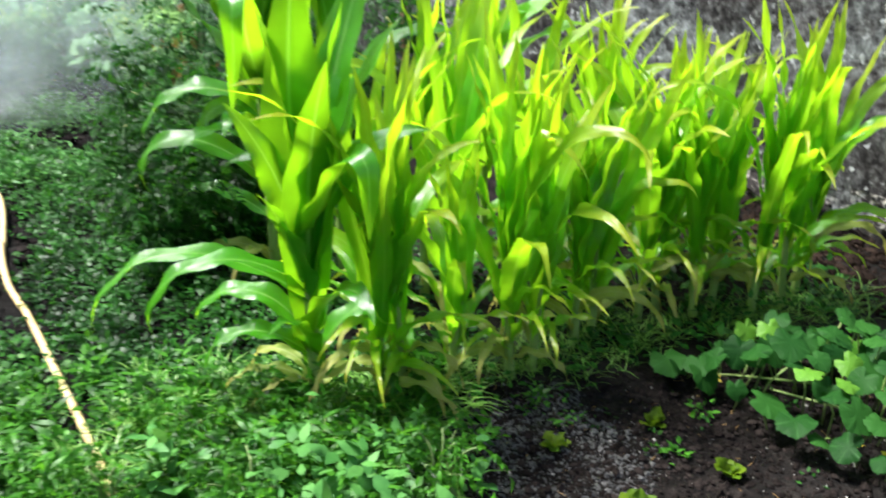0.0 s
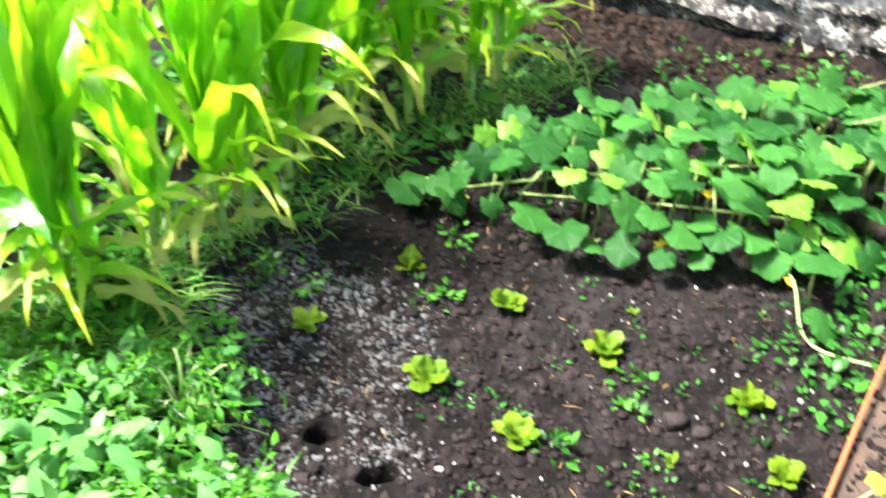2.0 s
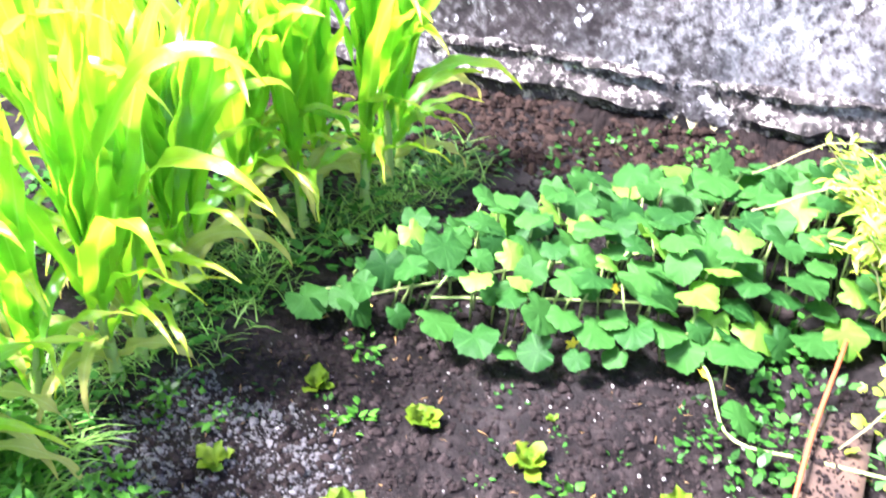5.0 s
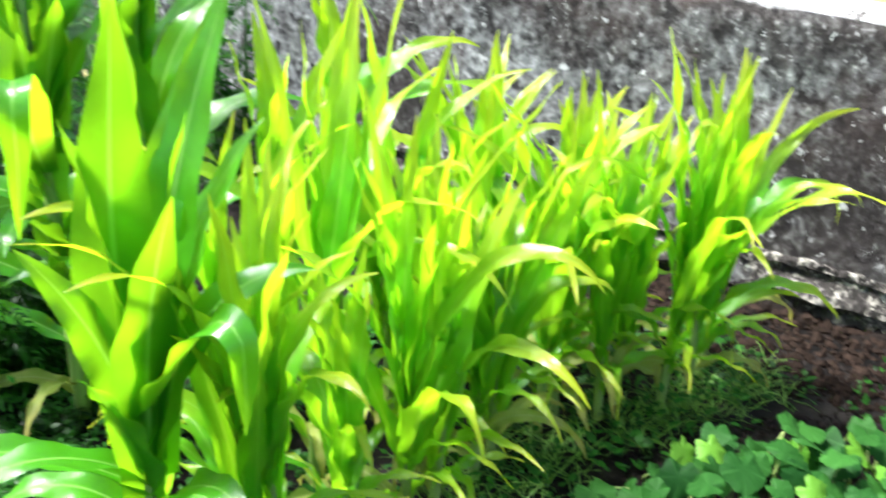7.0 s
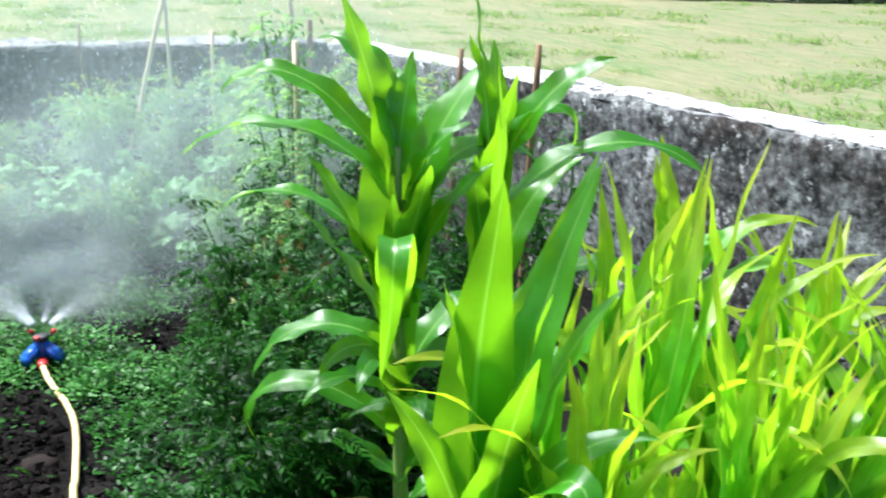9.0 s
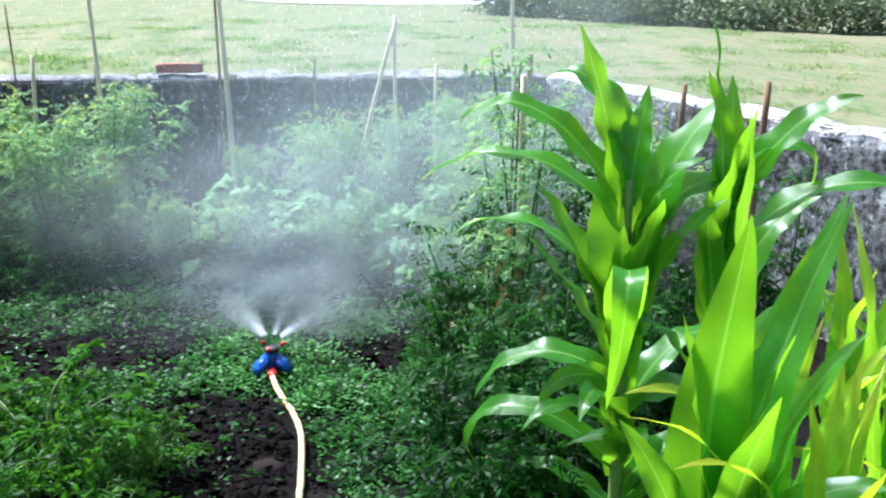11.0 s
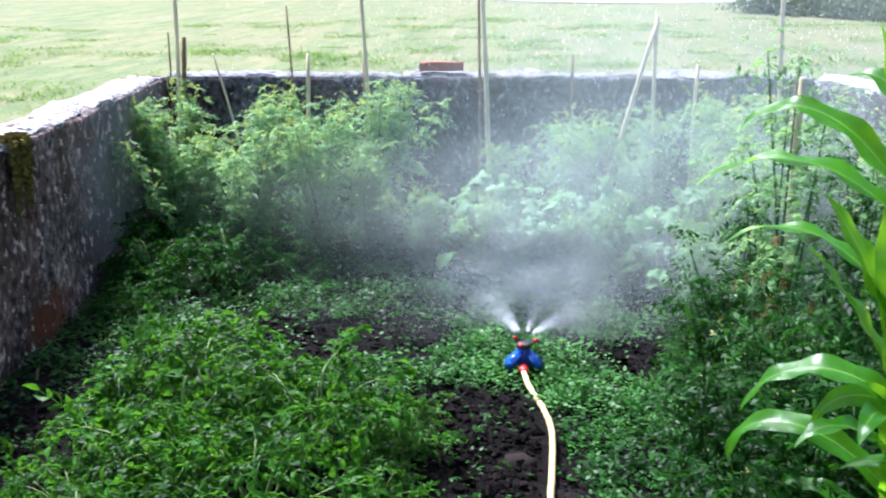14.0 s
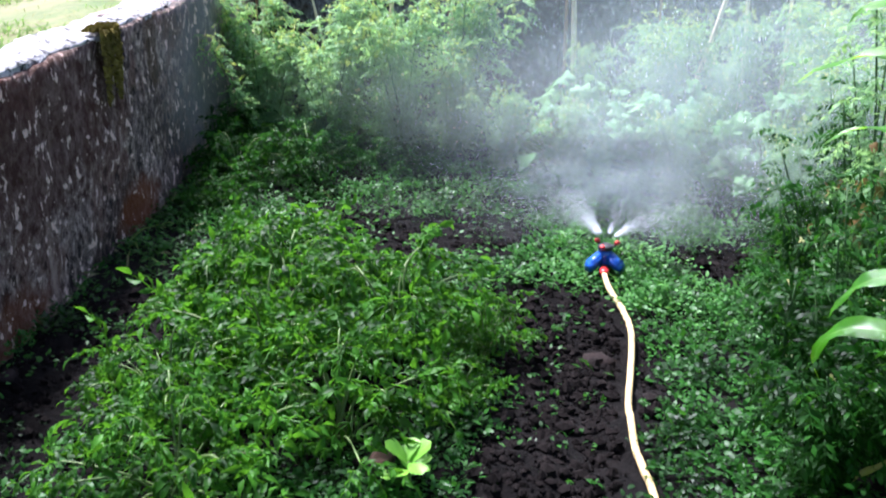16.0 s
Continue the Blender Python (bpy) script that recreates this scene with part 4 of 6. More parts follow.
# the far tall plant, leaves arching to both sides
maize(-0.56, 3.12, 1.14, [
    (0.06, 190, 0.34, 0.04, 50, 120, 1.2, 0, "o"), (0.1, 20, 0.3, 0.05, 55, 90, 1.3, 0, "g"), (0.08, 240, 0.3, 0.04, 50, 130, 1.2, 0, "o"),
    (0.22, 176, 0.40, 0.042, 38, 145, 2.4, 0, "g"), (0.35, 178, 0.63, 0.055, 42, 190, 2.0, 6, "g"), (0.55, 178, 0.52, 0.06, 62, 142, 0.95, -8, "g"), (0.53, 190, 0.32, 0.05, 84, 180, 0.9, 0, "g"),
    (0.40, 250, 0.42, 0.08, 76, 140, 2.0, 0, "g"), (0.32, 285, 0.40, 0.075, 72, 120, 1.9, 0, "g"), (0.36, 222, 0.42, 0.075, 72, 130, 1.7, 10, "g"), (0.26, 15, 0.46, 0.062, 62, 115, 1.5, 0, "g"), (0.2, 330, 0.4, 0.06, 60, 120, 1.5, 0, "g"),
    (0.5, 335, 0.44, 0.065, 52, 120, 1.5, 10, "g"), (0.46, 30, 0.5, 0.07, 70, 110, 1.7, 0, "g"), (0.56, 262, 0.5, 0.1, 84, 20, 2, 0, "g"),
    (0.60, 184, 0.52, 0.075, 62, 22, 2.0, 30, "g"), (0.66, 192, 0.52, 0.12, 70, 20, 2.0, -15, "g"), (0.74, 180, 0.62, 0.062, 66, 118, 1.6, 10, "g"),
    (0.68, 272, 0.98, 0.095, 40, 8, 2.0, 0, "k"), (0.70, 345, 0.5, 0.09, 72, 40, 2, 10, "g"), (0.66, 300, 0.5, 0.11, 80, 30, 2, 0, "g"),
    (0.74, 96, 0.64, 0.17, 86, 70, 2.6, 0, "g"), (0.78, 36, 0.66, 0.16, 78, 60, 2.6, 0, "g"), (0.9, 15, 0.5, 0.085, 66, 130, 2.0, 0, "g"),
    (0.98, 178, 0.67, 0.06, 60, 111, 1.15, 8, "g"), (1.06, 178, 0.58, 0.062, 54, 128, 2.6, -8, "g"), (1.0, 196, 0.54, 0.13, 79, 10, 1.5, 0, "g"),
    (1.12, 150, 0.42, 0.08, 76, 115, 2.5, 0, "g"), (1.08, 60, 0.3, 0.06, 84, 20, 2, 0, "g"), (0.92, 345, 0.36, 0.08, 74, 60, 2.4, 20, "g")],
    32, "tall dark green maize plant with arching leaves", False, 0.019, (-0.01, -0.02))

# two more tall plants behind them
maize(-0.34, 3.14, 1.06, [
    (0.15, 0, 0.5, 0.06, 60, 120, 1.4, 0, "g"), (0.2, 190, 0.5, 0.06, 70, 110, 1.6, 0, "g"), (0.3, 15, 0.6, 0.065, 68, 120, 1.6, 0, "g"), (0.4, 270, 0.5, 0.08, 80, 60, 2, 0, "g"),
    (0.46, 200, 0.5, 0.07, 76, 80, 2, 10, "g"), (0.55, 8, 0.6, 0.06, 68, 115, 1.6, 0, "g"), (0.66, 255, 0.5, 0.08, 82, 20, 2, 0, "g"), (0.7, 25, 0.5, 0.07, 74, 60, 2, 0, "g"),
    (0.92, 0, 0.72, 0.062, 56, 129, 1.55, 6, "g"), (1.0, 5, 0.49, 0.055, 89, 245, 2.0, 0, "g"), (1.04, 352, 0.46, 0.075, 64, 59, 2.3, 20, "g"),
    (0.8, 300, 0.55, 0.08, 84, 14, 2, 0, "g"), (0.9, 80, 0.5, 0.075, 87, 8, 2, 0, "g"), (0.95, 170, 0.6, 0.04, 88, 10, 2, 50, "g"), (0.98, 230, 0.45, 0.07, 85, 20, 2, 0, "g")],
    33, "tall green maize plant with arching leaves", False, 0.016)
maize(-0.06, 2.98, 0.62, [
    (0.12, 20, 0.42, 0.055, 60, 120, 1.4, 0, "g"), (0.18, 200, 0.44, 0.055, 68, 110, 1.6, 0, "g"), (0.26, 280, 0.5, 0.07, 80, 30, 2, 0, "g"), (0.34, 40, 0.5, 0.065, 76, 40, 2, 0, "g"), (0.4, 190, 0.5, 0.065, 80, 60, 2.2, 0, "g"),
    (0.48, 12, 0.62, 0.08, 76, 14, 2, 10, "g"), (0.52, 300, 0.5, 0.075, 84, 14, 2, 0, "g"), (0.58, 90, 0.5, 0.06, 86, 10, 2, 0, "g"), (0.6, 210, 0.46, 0.06, 84, 16, 2, 0, "g")],
    35, "green maize plant with upright leaves", True, 0.014)
maize(0.14, 3.26, 0.72, [
    (0.12, 10, 0.45, 0.06, 60, 120, 1.4, 0, "g"), (0.2, 200, 0.46, 0.065, 68, 110, 1.6, 0, "g"), (0.3, 270, 0.45, 0.075, 78, 60, 2, 0, "g"), (0.36, 30, 0.5, 0.065, 70, 110, 1.8, 0, "g"), (0.45, 185, 0.5, 0.07, 78, 60, 2, 0, "g"),
    (0.70, 4, 0.42, 0.05, 80, 205, 1.7, 0, "g"), (0.68, 0, 0.50, 0.058, 60, 95, 2.2, 10, "g"), (0.60, 350, 0.62, 0.056, 60, 110, 1.45, -6, "g"),
    (0.55, 290, 0.5, 0.08, 82, 20, 2, 0, "g"), (0.65, 100, 0.5, 0.075, 85, 14, 2, 0, "g"), (0.68, 230, 0.45, 0.07, 84, 20, 2, 0, "g")],
    34, "maize plant with narrow arching leaves", True, 0.013)


# ---- cucumber vine ----
def cucumber_bed():
    vine = thing("cucumber_vine", (1.2, 2.2, 0.0), "sprawling green cucumber vine over the bed edge", "cucumber plant")
    rnd = np.random.default_rng(21)
    shapes = [mesh_of("leaf", t[0], t[1], CUCUMBER, t[2]) for t in (lobed(40, 5, 0.055, 0.45, 0.09, 0.022, q) for q in range(6))]
    pale = [mesh_of("leaf", t[0], t[1], CUCUMBER_YOUNG, t[2]) for t in (lobed(40, 5, 0.09, 0.5, 0.15, 0.035, q + 9) for q in range(5))]
    spots, tries = [], 0
    front = lambda f: Vector((0.63, 2.46)).lerp(Vector((0.98, 2.0)), f * 3.2) if f < 0.3125 else Vector((0.98, 2.0)).lerp(Vector((2.0, 1.62)), (f - 0.3125) / 0.6875)
    back = lambda f: Vector((0.72, 2.47)).lerp(Vector((2.25, 2.16)), f) + Vector((0, 0.2 * math.sin(f * math.pi) ** 0.8))
    while len(spots) < 230 and tries < 9000:
        tries += 1
        f, g = rnd.random(), rnd.random()
        p = front(f).lerp(back(f), g)
        if all((p.x - q[0]) ** 2 + (p.y - q[1]) ** 2 > 0.0024 for q in spots):
            edge = min(1.0, g * 4 + 0.1, (1 - g) * 5 + 0.15, f * 7 + 0.1)
            spots.append((p.x, p.y, 0.05 + 0.16 * edge * rnd.uniform(0.55, 1.1), rnd.uniform(0.06, 0.118) * (0.85 + 0.25 * f)))
    spots += [(1.32, 1.82, 0.11, 0.11), (1.23, 1.70, 0.05, 0.09), (0.62, 2.47, 0.08, 0.1), (0.7, 2.38, 0.09, 0.1)]
    for i, (x, y, z, size) in enumerate(spots):
        az, tilt = rnd.normal(190, 60), rnd.uniform(-12, 52)
        m = pose(x - 1.2, y - 2.2, z, 0, 0, az) @ pose(0, 0, 0, -tilt, rnd.normal(0, 12), 0) @ Matrix.Scale(size, 4)
        put("leaf", (pale if i % 9 == 4 else shapes)[i % 5], vine, "pale young leaf" if i % 9 == 4 else "", m)
        foot = Vector((x + rnd.normal(0.02, 0.03), y + rnd.normal(0.04, 0.03), 0.005))
        v, f = tube([foot - Vector((1.2, 2.2, 0)), (foot + Vector((x, y, z))) * 0.5 + Vector((rnd.normal(0, 0.01), 0, 0.01)) - Vector((1.2, 2.2, 0)), Vector((x - 1.2, y - 2.2, z - 0.007))], 0.0028, 5)
        put("leaf_stalk", mesh_of("leaf_stalk", v, f, CUCUMBER_STEM), vine)
    for ctrl in (((0.62, 2.5, 0.015), (0.95, 2.42, 0.03), (1.4, 2.3, 0.03), (2.0, 2.05, 0.03)), ((0.9, 2.4, 0.015), (1.2, 2.2, 0.03), (1.45, 2.05, 0.02)), ((1.3, 2.0, 0.05), (1.29, 1.85, 0.04), (1.2, 1.68, 0.03), (1.3, 1.55, 0.03), (1.4, 1.4, 0.05)), ((1.5, 2.4, 0.05), (1.8, 2.2, 0.08), (2.2, 2.1, 0.05))):
        v, f = tube([Vector(p) - Vector((1.2, 2.2, 0)) for p in curve_points(ctrl, 24)], 0.0035, 6)
        put("runner", mesh_of("runner", v, f, CUCUMBER_STEM), vine)
    petals = joined([spread(blade(4, 3, 0.6, 0.3, 0.1), np.zeros((5, 3)), [(math.cos(a), math.sin(a), 0.5) for a in np.arange(5) * 1.2566], [(0, 0, 1)] * 5, np.full(5, 0.02))])
    flower = mesh_of("flower", petals[0], petals[1], YELLOW, petals[2])
    for x, y, z in ((0.755, 2.42, 0.03), (1.27, 1.84, 0.04), (1.08, 2.05, 0.05), (1.02, 2.08, 0.05), (1.2, 2.0, 0.06), (1.45, 2.1, 0.12), (1.24, 2.12, 0.1)):
        put("flower", flower, vine, "yellow cucumber flower", pose(x - 1.2, y - 2.2, z, 30, 0, x * 900))


cucumber_bed()


# ---- lettuce seedlings ----
def lettuces():
    rnd = np.random.default_rng(31)
    for x, y, size in ((0.45, 1.89, 0.062), (0.55, 1.69, 0.062), (0.83, 1.84, 0.056), (1.0, 1.6, 0.054), (0.70, 2.05, 0.055), (0.55, 2.25, 0.055), (0.28, 2.13, 0.05), (0.79, 1.54, 0.028), (0.93, 1.91, 0.025), (0.62, 1.45, 0.05), (0.95, 1.42, 0.05)):
        plant = thing("lettuce", (x, y, ground_height(x, y)), "small yellow-green lettuce seedling in bare soil", "lettuce", "lettuce seedlings")
        for i in range(11 if size > 0.04 else 4):
            az = i * 137 + rnd.uniform(-20, 20)
            v, f, uv = blade(7, 7, rnd.uniform(0.42, 0.62), rnd.uniform(0.2, 0.9), 0.25, (0.8, 0.35))
            v = v.copy()
            v[:, 2] += 0.13 * np.sin(v[:, 1] * 21 + i * 2) * abs(v[:, 0]) * 4
            v[:, 0] *= 1 + 0.16 * np.sin(v[:, 1] * 23 + i)
            put("leaf", mesh_of("leaf", v, f, LETTUCE, uv), plant, "", pose(0, 0, 0, rnd.uniform(35, 78), 0, az) @ Matrix.Scale(size * rnd.uniform(0.7, 1.1), 4))


lettuces()


# ---- clods, crumbs and stones of the bed ----
def pebbles(name, label, mat, spots, sizes, seed, category="soil", kind="stuff"):
    rnd = np.random.default_rng(seed)
    bm = bmesh.new()
    bmesh.ops.create_icosphere(bm, subdivisions=1, radius=1.0)
    base = np.array([v.co[:] for v in bm.verts])
    tris = np.array([[v.index for v in f.verts] for f in bm.faces])
    bm.free()
    n = len(spots)
    shape = base[None] * (1 + rnd.normal(0, 0.2, (n, len(base), 1))) * rnd.uniform(0.7, 1.2, (n, 1, 3))
    pts = shape * np.asarray(sizes)[:, None, None] + np.asarray(spots)[:, None]
    faces = (tris[None] + (np.arange(n) * len(base))[:, None, None]).reshape(-1, 3)
    tagged(put(name, mesh_of(name, pts.reshape(-1, 3), faces, mat, None, False)), label, category, kind=kind)


def strew(n, x0, x1, y0, y1, seed, want=bare):
    rnd = np.random.default_rng(seed)
    out = []
    while len(out) < n:
        x, y = rnd.uniform(x0, x1), rnd.uniform(y0, y1)
        if inside(x, y) and want(x, y):
            out.append((x, y, ground_height(x, y)))
    return np.array(out)


def loose(x, y):
    """Bare earth clear of the two burrows and of the hose."""
    if min((x - 0.22) ** 2 + (y - 1.85) ** 2, (x - 0.28) ** 2 + (y - 1.71) ** 2) < 0.0024:
        return False
    return bare(x, y) and (x > 0 or min((x - p[0]) ** 2 + (y - p[1]) ** 2 for p in HOSE_LINE) > 0.0016)


def dry_edge(x, y):
    return bare(x, y) and ((x - 0.21) / 0.31) ** 2 + ((y - 2.12) / 0.38) ** 2 + 1.1 * lumps(x * 2.5, y * 2.5, 6) + 1.1 * random.random() < 1.15 and (x - 0.22) ** 2 + (y - 1.85) ** 2 > 0.0024


HOSE_LINE = curve_points([(-2.004, 4.105, 0.052), (-1.945, 4.02, 0.035), (-1.835, 3.88, 0.03), (-1.765, 3.775, 0.03), (-1.69, 3.63, 0.03), (-1.6, 3.4, 0.025), (-1.52, 3.19, 0.025), (-1.42, 2.99, 0.025), (-1.27, 2.77, 0.025), (-1.06, 2.42, 0.03), (-0.88, 2.12, 0.03), (-0.76, 1.9, 0.03), (-0.6, 1.5, 0.02), (-0.55, 0.9, 0.02), (-0.7, 0.2, 0.02), (-0.9, -0.8, 0.02)], 120)
rnd = np.random.default_rng(41)
pebbles("soil_clods", "crumbled brown clods of dry garden soil", CLOD, strew(11500, 0.05, 1.6, 1.2, 2.75, 1, loose), np.minimum(rnd.gamma(1.3, 0.003, 11500), 0.011) + 0.0018, 1)
pebbles("soil_clods", "pale dry crumbs of soil at the bed edge", DRY_CLOD, strew(8500, -0.1, 0.65, 1.6, 2.5, 3, dry_edge), np.minimum(rnd.gamma(1.2, 0.0014, 8500), 0.007) + 0.0009, 3)
pebbles("soil_clods", "wet dark clods of dug garden soil", WET_CLOD, strew(5000, -4.2, -1.2, 1.6, 5.4, 2, loose), np.minimum(rnd.gamma(1.0, 0.006, 5000), 0.026) + 0.0025, 2)

pebbles("soil_clods", "wet dark crumbs of soil along the hose", WET_CLOD, strew(2600, -2.2, -1.0, 1.9, 3.9, 7, loose), np.minimum(rnd.gamma(1.1, 0.0055, 2600), 0.026) + 0.002, 7)


def by_wall(x, y):
    """The earth along the foot of the right wall."""
    d = (RIGHT_END - CORNER_R).normalized()
    off = (x - CORNER_R.x) * d.y - (y - CORNER_R.y) * d.x
    return 0.02 < off < 0.62


RUBBLE = clod_material("earthy rubble", (0.0025, 0.0016, 0.0012), (0.034, 0.022, 0.017))
spots = strew(5600, 0.9, 2.7, 2.0, 4.0, 5, by_wall)
d_wall = (RIGHT_END - CORNER_R).normalized()
off = (spots[:, 0] - CORNER_R.x) * d_wall.y - (spots[:, 1] - CORNER_R.y) * d_wall.x
spots[:, 2] = np.maximum(spots[:, 2], -0.05)
pebbles("soil_clods", "dark brown clods and rubble below the wall", RUBBLE, spots, np.minimum(rnd.gamma(1.0, 0.006, 5600), 0.02) + 0.0025, 6)


def litter():
    """Bits of straw and pale grit lying on the bed."""
    rnd = np.random.default_rng(77)
    at = strew(220, 0.1, 1.5, 1.25, 2.5, 12, loose)
    az = rnd.uniform(0, 6.28, 220)
    at[:, 2] += 0.005
    v, f, uv = spread(blade(3, 2, 0.06, 0.3, 0.0, (0.1, 0.1)), at, np.stack([np.cos(az), np.sin(az), rnd.normal(0, 0.12, 220)], -1), rnd.normal(0, 0.2, (220, 3)) + (0, 0, 1), rnd.uniform(0.01, 0.04, 220))
    tagged(put("straw_litter", mesh_of("straw_litter", v, f, DRY, uv)), "dry bits of straw strewn on the soil", "straw", kind="stuff")
    at = strew(520, 0.1, 1.5, 1.25, 2.5, 13, loose)
    pebbles("grit", "small pale grit lying on the soil", GRIT, at + (0, 0, 0.003), rnd.gamma(1.2, 0.0011, 520) + 0.0008, 14, "grit")


GRIT = clod_material("pale grit", (0.2, 0.19, 0.18), (0.5, 0.47, 0.44))
litter()


# ---- weeds ----
def leafy(template, n, centre, rnd, radius, height, size, up=0.5):
    """Leaves thrown over a low cushion round centre: places, ways, ups, sizes."""
    az = rnd.uniform(0, 2 * math.pi, n)
    rr = radius * np.sqrt(rnd.random(n))
    h = height * rnd.random(n) ** 0.7 * (1 - 0.6 * (rr / radius) ** 2)
    P = np.stack([centre[0] + np.cos(az) * rr, centre[1] + np.sin(az) * rr, centre[2] + h], -1)
    W = np.stack([np.cos(az) + rnd.normal(0, 0.5, n), np.sin(az) + rnd.normal(0, 0.5, n), rnd.normal(up, 0.35, n)], -1)
    U = np.stack([rnd.normal(0, 0.35, n), rnd.normal(0, 0.35, n), np.ones(n)], -1)
    return spread(template, P, W, U, size * rnd.uniform(0.6, 1.3, n))


OVAL, LANCE = blade(4, 2, 0.55, 0.5, 0.0), blade(5, 2, 0.24, 0.7, 0.0)


def frond(pairs, seed, narrow=0.34, droop=0.5):
    """A finely cut leaf of length 1 along +y, hanging over at its end."""
    rnd = np.random.default_rng(seed)
    P, W, S = [], [], []
    for i in range(pairs):
        f = 0.2 + 0.75 * i / pairs
        for sgn in (-1, 1):
            P.append((0, f, -droop * f * f)), W.append((sgn, 0.7 + rnd.normal(0, 0.15), rnd.normal(-0.25, 0.25))), S.append(0.3 * (1.15 - 0.7 * abs(f - 0.45)) * rnd.uniform(0.7, 1.2))
    P.append((0, 0.88, -droop * 0.77)), W.append((0, 1, -0.8)), S.append(0.26)
    v, f, uv = spread(blade(3, 2, narrow, 0.8, 0.0), P, W, rnd.normal(0, 0.25, (len(P), 3)) + (0, 0, 1), S)
    return joined([(v, f, uv), blade(3, 2, 0.025, droop, 0.0)])


FRONDS = [frond(4, 11), frond(5, 12), frond(4, 13, 0.45, 0.8)]


def ground_cover(name, label, mat, n, box, seed, height, size, template, per=9, want=None, radius=0.07):
    rnd = np.random.default_rng(seed)
    groups, k = [], 0
    while k < n:
        x, y = rnd.uniform(box[0], box[1]), rnd.uniform(box[2], box[3])
        if not inside(x, y) or (want or weedy)(x, y, rnd) is False:
            continue
        if x < 0 and min((x - p[0]) ** 2 + (y - p[1]) ** 2 for p in HOSE_LINE[::2]) < 0.0025:
            continue
        k += 1
        groups.append(leafy(template, per, (x, y, ground_height(x, y) + 0.004), rnd, radius * rnd.uniform(0.6, 1.4), height * rnd.uniform(0.4, 1.3), size * rnd.uniform(0.75, 1.25)))
    v, f, uv = joined(groups)
    return tagged(put(name, mesh_of(name, v, f, mat, uv)), label, "weeds", kind="stuff")


def off_burrows(x, y, gap=0.075):
    return min((x - 0.22) ** 2 + (y - 1.85) ** 2, (x - 0.28) ** 2 + (y - 1.71) ** 2) > gap ** 2


def patchy(x, y, rnd):
    """Weeds in cushions, with dark wet earth between them."""
    return y > 1.75 + 0.5 * lumps(x * 0.8, y * 0.8, 34) and weedy(x, y, rnd) and (lumps(x * 2.6, y * 2.6, 11) > -0.03 or rnd.random() < 0.1)


def weedy(x, y, rnd):
    return not bare(x, y) or rnd.random() < 0.07


def near_bed(x, y, rnd):
    return off_burrows(x, y, 0.16) and x < 0.12 + 0.1 * lumps(x, y, 9) and (not bare(x, y) or rnd.random() < 0.06)


def tufted(x, y, rnd):
    """Close to the bed, in tufts with gaps, thinning out raggedly towards the path."""
    ragged = 0.5 * lumps(x * 0.8, y * 0.8, 33)
    return y > 0.98 + ragged and x > -1.4 + ragged and near_bed(x, y, rnd) and (lumps(x * 4, y * 4, 21) > -0.08 or rnd.random() < 0.15)


ground_cover("weeds", "low wet green weeds carpeting the soil", WEED, 6900, (-5.3, -0.3, 1.4, 7.0), 51, 0.065, 0.022, OVAL, 11, patchy)
ground_cover("weeds", "low feathery green weeds among the soil", WEED, 1500, (-5.0, -0.6, 2.4, 6.2), 66, 0.05, 0.055, FRONDS[1], 3, patchy)
ground_cover("weeds", "small round-leaved wet weeds among soil", WEED_PALE, 420, (-5.2, -1.5, 3.4, 6.6), 52, 0.05, 0.024, OVAL, 8)
ground_cover("weeds", "pale wet weeds round the sprinkler", WEED_PALE, 700, (-2.4, -1.35, 3.9, 5.4), 62, 0.07, 0.022, OVAL, 10, lambda x, y, r: not bare(x, y) and lumps(x * 3.2, y * 3.2, 14) > 0.0)
ground_cover("weeds", "clumps of leafy green weeds beside the path", WEED, 420, (-2.4, -0.6, 2.2, 4.4), 67, 0.1, 0.027, OVAL, 15, lambda x, y, r: not bare(x, y) and lumps(x * 3, y * 3, 17) > 0.05, 0.06)
ground_cover("weeds", "dense green weeds in front of the maize", WEED_FRESH, 1000, (-1.7, 0.15, 0.7, 2.5), 53, 0.13, 0.03, OVAL, 12, tufted, 0.05)
ground_cover("weeds", "narrow-leaved green weeds in front of the maize", WEED_FRESH, 560, (-1.5, 0.15, 0.8, 2.4), 63, 0.17, 0.046, LANCE, 11, tufted, 0.045)
ground_cover("weeds", "fresh pale oval-leaved weeds at the bed edge", WEED_PALE, 150, (-0.7, 0.2, 1.2, 2.1), 54, 0.19, 0.048, OVAL, 13, near_bed, 0.05)
ground_cover("weeds", "weeds and seedlings between maize stalks", WEED, 330, (-0.5, 1.3, 2.3, 3.4), 55, 0.07, 0.032, OVAL, 9, lambda x, y, r: x + 0.77 * y < 3.7 and y > 2.28 + 0.42 * max(0, x))
ground_cover("weeds", "green weeds at the foot of the wall", WEED, 22, (1.1, 2.3, 2.0, 4.0), 64, 0.08, 0.028, OVAL, 11, lambda x, y, r: by_wall(x, y) and lumps(x * 2, y * 2, 4) > 0.12, 0.09)
ground_cover("weeds", "tiny green seedlings scattered on bare soil", WEED, 55, (0.2, 1.4, 1.3, 2.4), 56, 0.02, 0.014, OVAL, 8, lambda x, y, r: off_burrows(x, y) and lumps(x * 1.7, y * 1.7, 8) > 0.05, 0.035)


